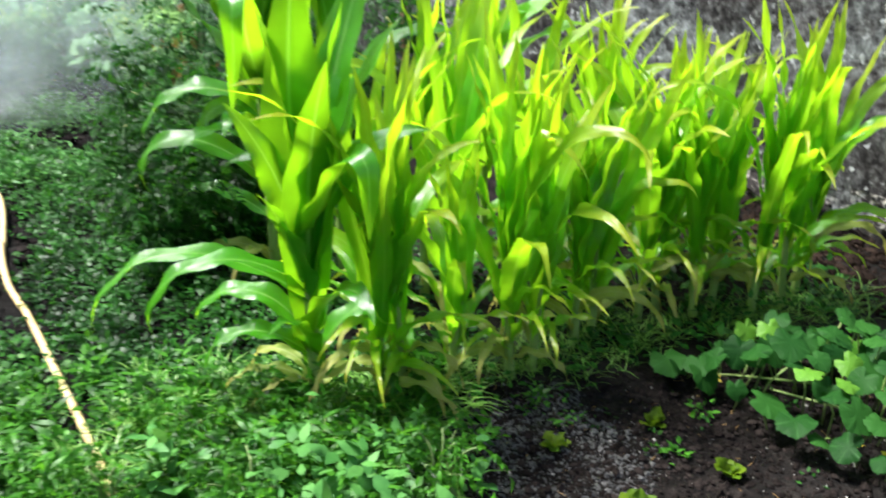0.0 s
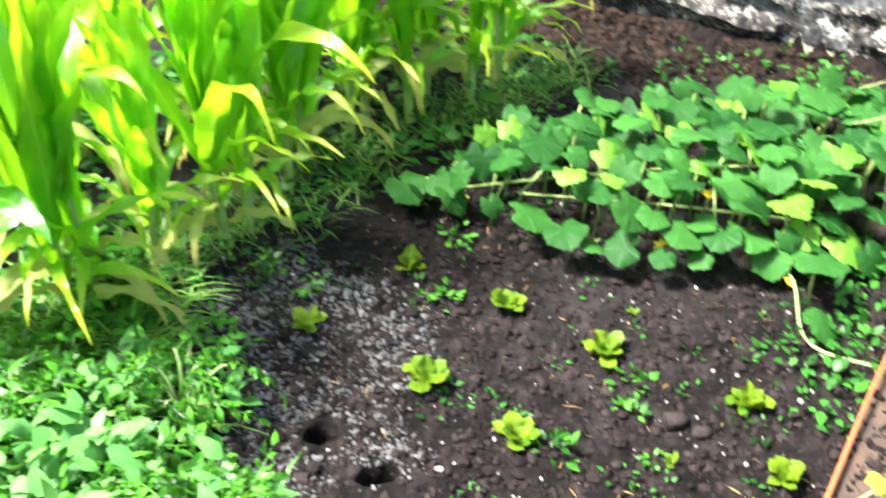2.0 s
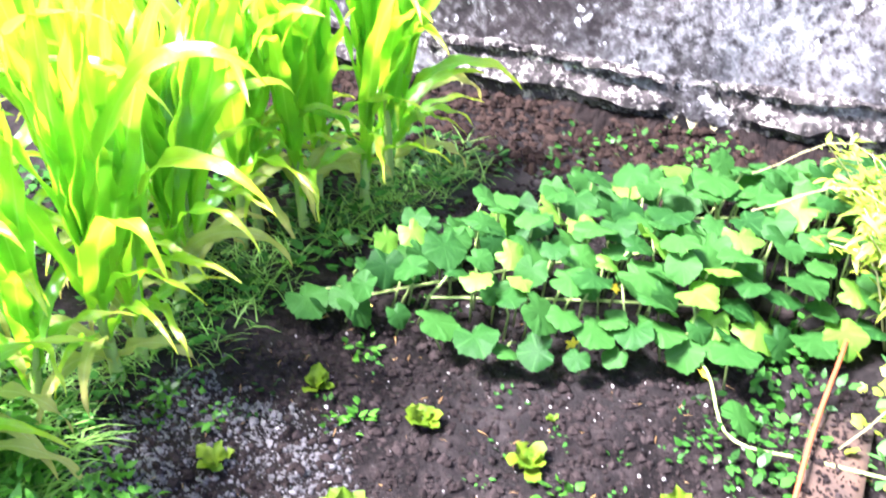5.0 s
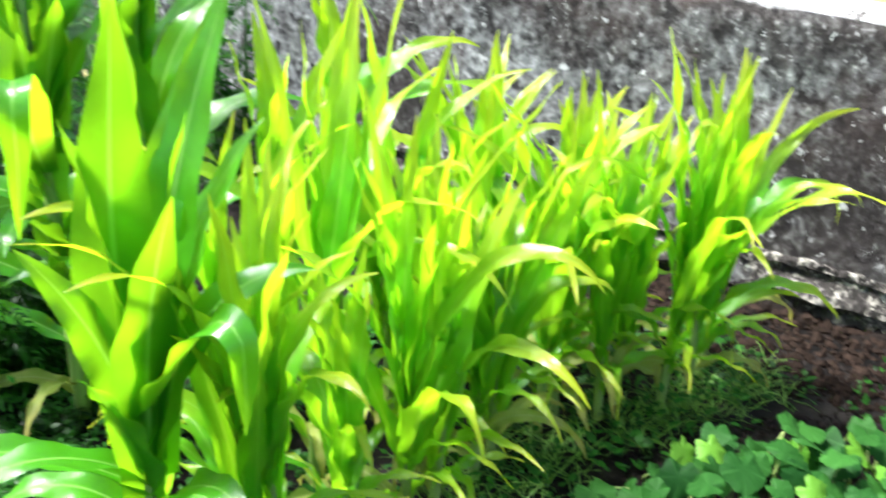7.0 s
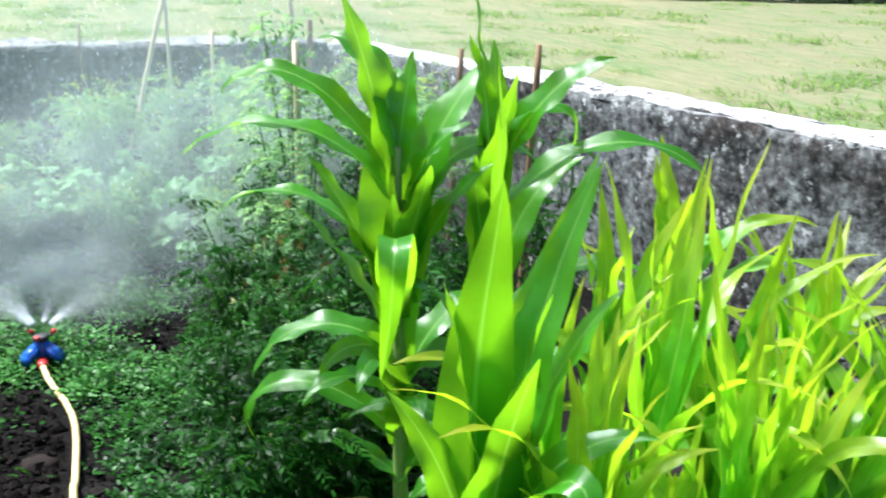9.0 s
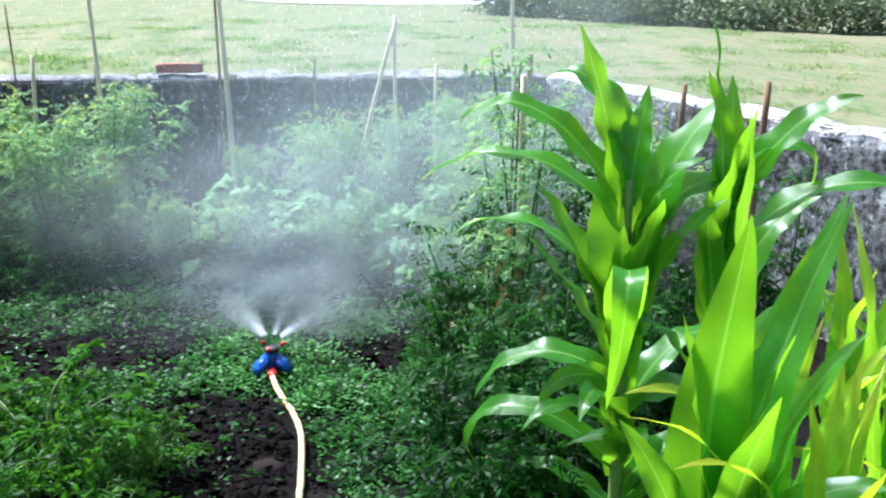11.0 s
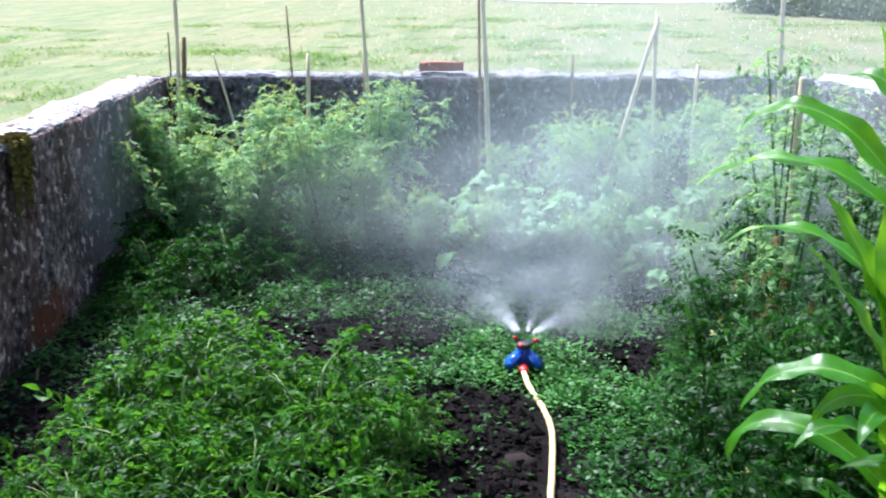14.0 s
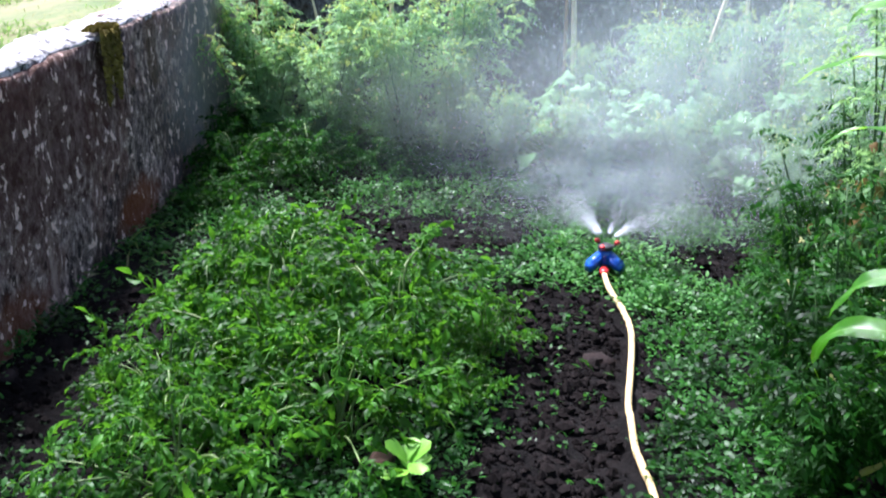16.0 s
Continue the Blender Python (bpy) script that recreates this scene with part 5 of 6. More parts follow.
IN_BED = ((0.53, 2.17), (0.58, 2.13), (0.48, 2.2), (0.27, 2.3), (0.22, 2.34), (0.31, 2.27), (0.8, 1.7), (0.84, 1.74), (0.79, 1.8), (0.62, 1.62), (0.74, 1.56), (1.05, 1.63), (0.7, 2.3), (0.74, 2.33))
ground_cover("weeds", "small green weeds in clusters on the bed", WEED_FRESH, 24, (0.15, 1.15, 1.5, 2.4), 68, 0.03, 0.02, OVAL, 9, lambda x, y, r: min((x - a) ** 2 + (y - b) ** 2 for a, b in IN_BED) < 0.0016, 0.03)


def grass_blades(name, label, mat, spots, rnd, per, high, wide, spread_out=0.5):
    n = len(spots) * per
    P = np.repeat(np.asarray(spots), per, axis=0) + np.stack([rnd.normal(0, 0.02, n), rnd.normal(0, 0.02, n), np.zeros(n)], -1)
    az = rnd.uniform(0, 2 * math.pi, n)
    W = np.stack([np.cos(az) * spread_out, np.sin(az) * spread_out, np.ones(n)], -1) * rnd.uniform(0.6, 1.2, (n, 1))
    U = np.stack([-np.cos(az), -np.sin(az), np.full(n, 0.6)], -1)
    v, f, uv = spread(blade(4, 2, wide, 1.1, 0.0, (0.1, 0.8)), P, W, U, high * rnd.uniform(0.5, 1.2, n))
    return tagged(put(name, mesh_of(name, v, f, mat, uv)), label, "grass", kind="stuff")


rnd = np.random.default_rng(61)
spots = []
while len(spots) < 130:
    x = rnd.uniform(-0.2, 1.35)
    y = 2.43 + 0.36 * x + rnd.normal(0.05, 0.07)
    if x + 0.77 * y < 3.9:
        spots.append((x, y, ground_height(x, y)))
grass_blades("grass", "thin green grass round the maize stalks", GRASS, spots, rnd, 8, 0.12, 0.03, 0.8)
spots = []
while len(spots) < 210:
    x, y = rnd.uniform(-0.9, 0.12), rnd.uniform(1.15, 2.3)
    if near_bed(x, y, rnd):
        spots.append((x, y, ground_height(x, y)))
more = []
while len(more) < 120:
    x, y = rnd.uniform(-0.9, 0.15), rnd.uniform(1.95, 2.45)
    if off_burrows(x, y, 0.12) and (x < 0.03 or y > 2.43):
        more.append((x, y, ground_height(x, y)))
grass_blades("grass", "pale grass at the foot of the maize", GRASS, more, rnd, 9, 0.17, 0.04, 0.7)
grass_blades("grass", "wet green grass among the weeds", WEED_FRESH, spots, rnd, 7, 0.14, 0.05, 0.7)


DARK_STEM = plain_material("dark stem", (0.02, 0.06, 0.012), (0.06, 0.14, 0.03), 30.0, 0.7)


# ---- tomato plants, staked along the back wall ----
def tomato(seed, height, width, leaves, mat, flowers=10, bare_top=False):
    """One bushy plant with feathered leaves on several stems. Returns its thing, at the origin."""
    rnd = np.random.default_rng(seed)
    plant = thing("tomato_plant", (0, 0, 0), "bushy green tomato plant tied to a stake", "tomato plant", "tomato plants along the wall")
    tips = []
    for i in range(6):
        az, out = rnd.uniform(0, 6.28), width * rnd.uniform(0.2, 0.8)
        end = (math.cos(az) * out, math.sin(az) * out, height * rnd.uniform(0.65, 1.0))
        line = curve_points([(0, 0, -0.02), (end[0] * 0.35 + rnd.normal(0, 0.03), end[1] * 0.35, end[2] * 0.4), end], 8)
        v, f = tube(line, list(np.linspace(0.007, 0.003, 8)), 5)
        put("stem", mesh_of("stem", v, f, DARK_STEM), plant)
        tips.append(line)
    P, W = [], []
    for i in range(leaves):
        line = tips[rnd.integers(6)]
        p = line[rnd.integers(1 if not bare_top else 2, 8)] + rnd.normal(0, 0.045, 3)
        az = rnd.uniform(0, 6.28)
        P.append((p[0], p[1], max(0.03, p[2]))), W.append((math.cos(az), math.sin(az), rnd.normal(0.1, 0.4)))
    P, W = np.array(P), np.array(W)
    which = rnd.integers(0, 3, leaves)
    v, f, uv = joined([spread(FRONDS[s], P[which == s], W[which == s], np.array([[0, 0, 1.0]]).repeat((which == s).sum(), 0) + rnd.normal(0, 0.35, ((which == s).sum(), 3)), rnd.uniform(0.06, 0.13, (which == s).sum())) for s in range(3)])
    tagged(put("foliage", mesh_of("foliage", v, f, mat, uv), plant), kind="stuff")
    if flowers > 15:
        k = 90
        top = P[np.argsort(-P[:, 2] - 0.4 * np.hypot(P[:, 0], P[:, 1]) - rnd.normal(0, 0.12, leaves))[:k]] + rnd.normal(0, 0.02, (k, 3))
        v, f, uv = spread(FRONDS[0], top, rnd.normal(0, 1, (k, 3)) + (0, 0, 0.8), rnd.normal(0, 0.5, (k, 3)) + (0, 0, 1), rnd.uniform(0.04, 0.08, k))
        tagged(put("young_leaves", mesh_of("young_leaves", v, f, TOMATO_YOUNG, uv), plant, "pale yellow-green young leaves"), kind="stuff")
    if flowers:
        q = P[rnd.integers(0, leaves, flowers)] + rnd.normal(0, 0.05, (flowers, 3)) + (0, 0, 0.03)
        v, f, uv = spread(blade(3, 3, 0.7), q.repeat(5, 0), rnd.normal(0, 1, (flowers * 5, 3)), rnd.normal(0, 1, (flowers * 5, 3)), np.full(flowers * 5, 0.016))
        tagged(put("blossom", mesh_of("blossom", v, f, BLOSSOM, uv), plant, "small yellow flowers"), kind="stuff")
    return plant


kinds = [tomato(71, 0.97, 0.54, 900, TOMATO, 26), tomato(72, 0.9, 0.59, 940, TOMATO, 30), tomato(73, 1.05, 0.49, 840, TOMATO, 20)]
spots_t = [(-4.85, 5.3, 0.9), (-4.45, 5.5, 1.0), (-4.05, 5.55, 1.05), (-3.7, 5.75, 1.0), (-4.6, 5.0, 0.75), (-4.2, 5.15, 0.85), (-3.8, 5.3, 0.85), (-3.55, 5.5, 0.6), (-3.15, 5.35, 0.55), (-2.7, 5.3, 0.45), (-2.15, 5.35, 0.5), (-1.6, 5.3, 0.55), (-3.0, 6.25, 0.6), (-2.65, 6.45, 0.85), (-2.25, 6.5, 0.95), (-1.9, 6.55, 0.9), (-1.6, 6.4, 1.0), (-1.3, 6.2, 1.05), (-2.5, 6.15, 0.75), (-0.95, 6.0, 1.0), (-1.45, 5.75, 0.9), (-0.75, 5.5, 0.9)]
rnd = np.random.default_rng(81)
used = set()
for i, (x, y, s) in enumerate(spots_t):
    k = i % 3
    m = pose(x, y, 0, 0, 0, rnd.uniform(0, 360)) @ Matrix.Scale(s, 4)
    if k not in used:
        used.add(k)
        kinds[k].matrix_basis = m
    else:
        ob = copy_thing(kinds[k], pose(0, 0, 0))
        ob.matrix_basis = m

# stakes
def stake(a, b, thick, mat, label):
    v, f = tube([Vector(a).lerp(Vector(b), t) + Vector((0.003 * math.sin(t * 9 + a[0]), 0.003 * math.cos(t * 7), 0)) for t in np.linspace(0, 1, 9)], [1.3 * thick * (1.1 - 0.3 * t + (0.12 if k % 2 else 0)) for k, t in enumerate(np.linspace(0, 1, 9))], 7)
    tagged(put("garden_stake", mesh_of("garden_stake", v, f, mat)), label, "stake", "garden stakes")


PALE_L, BROWN_L = "pale bamboo stake stuck in the soil", "thin brown wooden stake stuck in the soil"
for a, b, th, mat in (
        ((-5.0, 5.5, -0.05), (-4.96, 5.52, 1.6), 0.011, BAMBOO), ((-5.02, 5.48, -0.05), (-4.92, 5.53, 1.22), 0.013, STICK), ((-5.06, 5.5, 0.0), (-5.02, 5.5, 1.25), 0.005, STICK),
        ((-4.55, 5.75, 0.0), (-4.76, 5.6, 1.12), 0.006, BAMBOO), ((-4.25, 5.8, 0), (-4.18, 5.8, 1.12), 0.01, BAMBOO), ((-3.80, 5.93, -0.05), (-3.87, 5.92, 1.65), 0.010, BAMBOO),
        ((-3.92, 6.0, 0), (-3.9, 6.0, 1.12), 0.009, STICK), ((-3.11, 6.18, -0.05), (-3.18, 6.17, 1.7), 0.012, BAMBOO), ((-3.2, 6.2, 0), (-3.21, 6.2, 1.6), 0.007, STICK),
        ((-2.55, 6.4, 0), (-2.2, 6.5, 1.32), 0.011, BAMBOO), ((-2.2, 6.5, 0), (-2.21, 6.5, 1.35), 0.009, BAMBOO), ((-2.0, 6.6, 0), (-1.98, 6.6, 1.06), 0.009, BAMBOO),
        ((-1.5, 6.75, 0), (-1.56, 6.75, 1.75), 0.011, BAMBOO), ((-1.44, 6.72, 0), (-1.43, 6.72, 1.12), 0.014, STICK), ((-4.35, 5.9, 0), (-4.4, 5.9, 1.4), 0.005, STICK),
        ((-2.72, 6.45, 0), (-2.7, 6.45, 1.1), 0.006, STICK), ((-0.55, 5.6, 0), (-0.5, 5.6, 1.1), 0.012, STICK), ((-1.05, 4.42, 0), (-1.07, 4.4, 1.25), 0.012, BAMBOO), ((-0.2, 4.9, 0), (-0.16, 4.9, 1.2), 0.012, STICK)):
    stake(a, b, th, mat, PALE_L if mat is BAMBOO else BROWN_L)

# the tall straggling tomato beside the maize, with withered lower leaves
for x, y, h, s in ((-1.08, 4.35, 1.35, 91), (-0.75, 4.0, 0.8, 92), (-1.25, 4.75, 0.75, 93), (-0.85, 4.75, 0.95, 94), (-0.45, 4.3, 0.8, 95), (-0.1, 4.6, 0.9, 96), (-0.98, 3.72, 0.66, 97), (-0.82, 3.45, 0.55, 98), (-1.2, 4.1, 0.66, 99), (-0.74, 3.72, 0.7, 100), (-1.06, 3.46, 0.46, 101), (-0.95, 3.15, 0.4, 102), (-0.72, 3.3, 0.5, 103)):
    # the low plants get the leaf that has the maize's shade in its colour
    t = tomato(s, h, 0.3 if h < 1 else 0.36, 300 if h < 1 else 480, TOMATO_SHADED if h < 1 else TOMATO, 3 if h < 1 else 8)
    t.location = (x, y, 0)
    t["label"] = "straggling tomato plant beside the maize, shade-coloured where low"
def withered(x, y, z, n, seed):
    rnd = np.random.default_rng(seed)
    v, f, uv = spread(blade(5, 3, 0.4, 1.2, 0.5), np.array([[x, y, z]]) + rnd.normal(0, 1, (n, 3)) * (0.07, 0.05, 0.12), np.stack([rnd.normal(0, 0.5, n), rnd.normal(0, 0.5, n), -np.ones(n)], -1), rnd.normal(0, 1, (n, 3)), rnd.uniform(0.05, 0.1, n))
    tagged(put("withered_leaves", mesh_of("withered_leaves", v, f, DRY, uv)), "brown withered leaves hanging on the tomato", "leaves", kind="stuff")
withered(-1.07, 4.28, 0.45, 26, 3)

# sprawling wet plants near the left wall and along the path
def hanging_leaf(pairs, seed):
    """A compound leaf of length 1 along +y, bent over, its leaflets lobed, turned this way and that and hanging."""
    rnd = np.random.default_rng(seed)
    P, W, U, S = [], [], [], []
    for i in range(pairs):
        f = 0.22 + 0.72 * i / pairs
        for sgn in (-1, 1):
            way = Vector((sgn, 0.55 + rnd.normal(0, 0.25), rnd.normal(-0.45, 0.3)))
            size = 0.36 * (1.1 - 0.6 * abs(f - 0.5)) * rnd.uniform(0.65, 1.2)
            at, up = Vector((0, f, 0.25 * f - 0.75 * f * f)), Vector((rnd.normal(0, 0.5), rnd.normal(0, 0.5), 1.0))
            P.append(at), W.append(way), U.append(up), S.append(size)
            for side in (-0.9, 0.9):
                P.append(at + way.normalized() * size * 0.35), W.append(way + Vector((0, side, 0))), U.append(up), S.append(size * 0.42)
    P.append(Vector((0, 0.92, -0.4))), W.append(Vector((0, 1, -1.0))), U.append(Vector((0, 0.3, 1))), S.append(0.34)
    v, f, uv = spread(blade(4, 3, 0.42, 0.9, 0.35), P, W, U, S)
    sv, sf, suv = blade(5, 2, 0.03, 0.0, 0.0)
    sv = sv.copy()
    sv[:, 2] = 0.25 * sv[:, 1] - 0.75 * sv[:, 1] ** 2
    return joined([(v, f, uv), (sv, sf, suv)])


HANGING = [hanging_leaf(4, 31), hanging_leaf(3, 32), hanging_leaf(4, 33)]


def mound(seed, height, width, stems, mat, size=1.0, per=6):
    rnd = np.random.default_rng(seed)
    plant = thing("weed_clump", (0, 0, 0), "sprawling wet green plant with hanging leaves", "weed", "sprawling plants by the wall")
    P, W = [], []
    for i in range(stems):
        az, out = i * 2.4 + rnd.normal(0, 0.3), width * math.sqrt((i + 0.6) / stems) * rnd.uniform(0.8, 1.1)
        high = height * (1.15 - 0.6 * (out / width) ** 2) * rnd.uniform(0.6, 1.35)
        end = (math.cos(az) * out, math.sin(az) * out, high)
        line = curve_points([(rnd.normal(0, 0.03), rnd.normal(0, 0.03), -0.01), (end[0] * 0.45, end[1] * 0.45, high * 0.75), end, (end[0] * 1.12, end[1] * 1.12, high * 0.93)], 10)
        v, f = tube(line, list(np.linspace(0.005, 0.0016, 10)), 5)
        put("stem", mesh_of("stem", v, f, STEM), plant)
        for k in range(per):
            p = line[min(9, 2 + k)]
            a = az + (1.2 if k % 2 else -1.2) + rnd.normal(0, 0.5)
            P.append(p), W.append((math.cos(a), math.sin(a), rnd.normal(0.35, 0.3)))
    P, W = np.array(P), np.array(W)
    n = len(P)
    which = rnd.integers(0, 3, n)
    v, f, uv = joined([spread(HANGING[q], P[which == q], W[which == q], np.array([[0, 0, 1.0]]).repeat((which == q).sum(), 0) + rnd.normal(0, 0.55, ((which == q).sum(), 3)), size * rnd.uniform(0.1, 0.22, (which == q).sum())) for q in range(3)])
    tagged(put("foliage", mesh_of("foliage", v, f, mat, uv), plant), kind="stuff")
    return plant


rnd = np.random.default_rng(101)
# the fourth kind, for the far mounds, has shade painted into its leaves
mound_kinds = [mound(111, 0.31, 0.33, 17, TOMATO_BRIGHT, 0.8, 8), mound(112, 0.26, 0.3, 15, TOMATO_BRIGHT, 0.8, 8), mound(113, 0.29, 0.28, 15, TOMATO_BRIGHT, 0.8, 8), mound(114, 0.24, 0.3, 19, TOMATO_SHADED, 0.75, 8)]
spots_m = [(-2.2, 2.6, 1.0), (-2.6, 2.75, 1.15), (-2.35, 3.1, 1.1), (-2.85, 3.15, 1.15), (-2.7, 2.4, 0.9), (-3.1, 3.3, 0.7), (-2.65, 3.4, 0.65), (-2.1, 3.3, 0.6), (-2.95, 2.85, 0.8), (-2.35, 2.1, 0.95), (-2.0, 2.95, 0.5), (-1.3, 4.3, 0.6), (-1.4, 4.75, 0.7), (-3.55, 3.7, 0.4), (-3.95, 4.65, 0.9), (-4.25, 4.4, 0.85), (-4.0, 4.0, 0.55), (-4.65, 4.75, 0.85), (-3.6, 5.0, 0.65)]
used = set()
for i, (x, y, s) in enumerate(spots_m):
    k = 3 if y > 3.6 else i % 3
    m = pose(x, y, 0, 0, 0, rnd.uniform(0, 360)) @ Matrix.Scale(s, 4)
    if k not in used:
        used.add(k)
        mound_kinds[k].matrix_basis = m
    else:
        copy_thing(mound_kinds[k], pose(0, 0, 0)).matrix_basis = m


# small feathery weeds at the edge of the bed
kind_f = mound(115, 0.15, 0.1, 7, WEED_FRESH, 0.55, 6)
kind_f["label"], kind_f["group"] = "small green feathery weed at the bed edge", "feathery weeds"
for i, (x, y) in enumerate(((-0.25, 1.55), (-0.1, 1.75), (-0.42, 1.85), (-0.02, 1.5), (-0.05, 1.64), (-0.3, 2.05), (-0.55, 1.6), (-0.15, 1.4), (-0.6, 2.1), (0.0, 1.95), (-0.48, 1.4), (-0.75, 1.85), (-0.45, 2.25), (0.02, 1.42))):
    m = pose(x, y, 0, 0, 0, rnd.uniform(0, 360)) @ Matrix.Scale(rnd.uniform(0.7, 1.1), 4)
    if i == 0:
        kind_f.matrix_basis = m
    else:
        copy_thing(kind_f, pose(0, 0, 0)).matrix_basis = m


# ---- squash plants in the middle of the garden ----
def squash(x, y, s, seed, n=130):
    rnd = np.random.default_rng(seed)
    plant = thing("squash_plant", (x, y, 0), "pale green squash plant with large lobed leaves", "squash plant", "squash plants")
    shapes = [mesh_of("leaf", t[0], t[1], SQUASH, t[2]) for t in (lobed(30, 5, 0.16, 0.5, 0.22, 0.05, 40 + seed + q) for q in range(3))]
    for i in range(n):
        az, rr = rnd.uniform(0, 6.28), 0.46 * s * math.sqrt(rnd.random())
        z = (0.14 + 0.36 * (1 - (rr / (0.46 * s)) ** 1.5)) * rnd.uniform(0.7, 1.1)
        put("leaf", shapes[i % 3], plant, "", pose(math.cos(az) * rr, math.sin(az) * rr, z, 0, 0, math.degrees(az) - 90 + rnd.normal(0, 30)) @ pose(0, 0, 0, rnd.uniform(-70, 5), rnd.normal(0, 22), 0) @ Matrix.Scale(rnd.uniform(0.06, 0.14), 4))
        v, f = tube([(math.cos(az) * rr * 0.2, math.sin(az) * rr * 0.2, 0), (math.cos(az) * rr * 0.7, math.sin(az) * rr * 0.7, z * 0.7), (math.cos(az) * rr, math.sin(az) * rr, z)], 0.005, 5)
        put("leaf_stalk", mesh_of("leaf_stalk", v, f, STEM), plant)


squash(-2.85, 5.65, 1.0, 1)
squash(-2.3, 5.75, 1.05, 2)
squash(-1.8, 5.75, 0.9, 3)


# ---- sprinkler and hose ----
def lathe(profile, sides=20):
    verts, faces = [], []
    for r, z in profile:
        verts += [(r * math.cos(2 * math.pi * k / sides), r * math.sin(2 * math.pi * k / sides), z) for k in range(sides)]
    for i in range(len(profile) - 1):
        for k in range(sides):
            j = (k + 1) % sides
            faces.append((i * sides + k, i * sides + j, (i + 1) * sides + j, (i + 1) * sides + k))
    faces.append(tuple(range(sides - 1, -1, -1)))
    faces.append(tuple(range((len(profile) - 1) * sides, len(profile) * sides)))
    return verts, faces


def sprinkler(x, y, turn):
    ob = thing("lawn_sprinkler", (x, y, 0.02), "blue and red plastic three-armed sprinkler on the soil", "sprinkler")
    ob.rotation_euler.z, ob.scale = radians(turn), (0.95, 0.95, 0.72)
    # three splayed feet, each a tapered rounded shell sloping down from the hub
    for i in range(3):
        bm = bmesh.new()
        bmesh.ops.create_cube(bm, size=1.0)
        bmesh.ops.bevel(bm, geom=bm.edges[:], offset=0.16, segments=3, affect="EDGES")
        for v in bm.verts:
            f = v.co.x + 0.5
            v.co = Vector((0.018 + 0.068 * f, v.co.y * (0.045 + 0.02 * f), 0.115 - 0.065 * f ** 0.9 + v.co.z * 0.06))
            v.co = Matrix.Rotation(radians(120 * i + 30), 3, "Z") @ v.co
        for f in bm.faces:
            f.smooth = True
        part("foot", bm, BLUE, ob)
    v, f = lathe([(0.02, -0.02), (0.024, 0.04), (0.026, 0.1), (0.032, 0.125), (0.03, 0.14), (0.014, 0.15)])
    put("body", mesh_of("body", v, f, BLUE), ob)
    v, f = lathe([(0.014, 0.14), (0.032, 0.148), (0.034, 0.168), (0.024, 0.176), (0.004, 0.178)])
    put("hub", mesh_of("hub", v, f, BLACK), ob)
    for i in range(3):
        a = radians(120 * i + 75)
        d = Vector((math.cos(a), math.sin(a), 0))
        line = [d * 0.012 + Vector((0, 0, 0.158)), d * 0.03 + Vector((0, 0, 0.16)), d * 0.042 + Vector((0, 0, 0.168)), d * 0.05 + Vector((0, 0, 0.18))]
        v, f = tube(line, [0.007, 0.007, 0.0075, 0.006], 10)
        arm = put("spray_arm", mesh_of("spray_arm", v, f, BLACK), ob)
        v, f = tube([d * 0.046 + Vector((0, 0, 0.172)), d * 0.054 + Vector((0, 0, 0.186)), d * 0.057 + Vector((0, 0, 0.192))], [0.011, 0.012, 0.008], 10)
        put("nozzle", mesh_of("nozzle", v, f, RED), arm, "red nozzle")
    # hose coupling
    out = Vector((math.cos(radians(-30)), math.sin(radians(-30)), 0))
    v, f = tube([out * 0.028 + Vector((0, 0, 0.055)), out * 0.06 + Vector((0, 0, 0.05)), out * 0.062 + Vector((0, 0, 0.05)), out * 0.1 + Vector((0, 0, 0.045))], [0.014, 0.014, 0.021, 0.018], 14)
    put("coupling", mesh_of("coupling", v, f, RED), ob, "red hose coupling")


sprinkler(-2.04, 4.19, -37)
hose_line = [Vector((p[0], p[1], max(p[2], ground_height(p[0], p[1]) + 0.026))) for p in HOSE_LINE]
v, f = tube(hose_line, 0.0115, 12)
tagged(put("garden_hose", mesh_of("garden_hose", v, f, HOSE)), "yellow rubber garden hose lying over the soil", "hose")


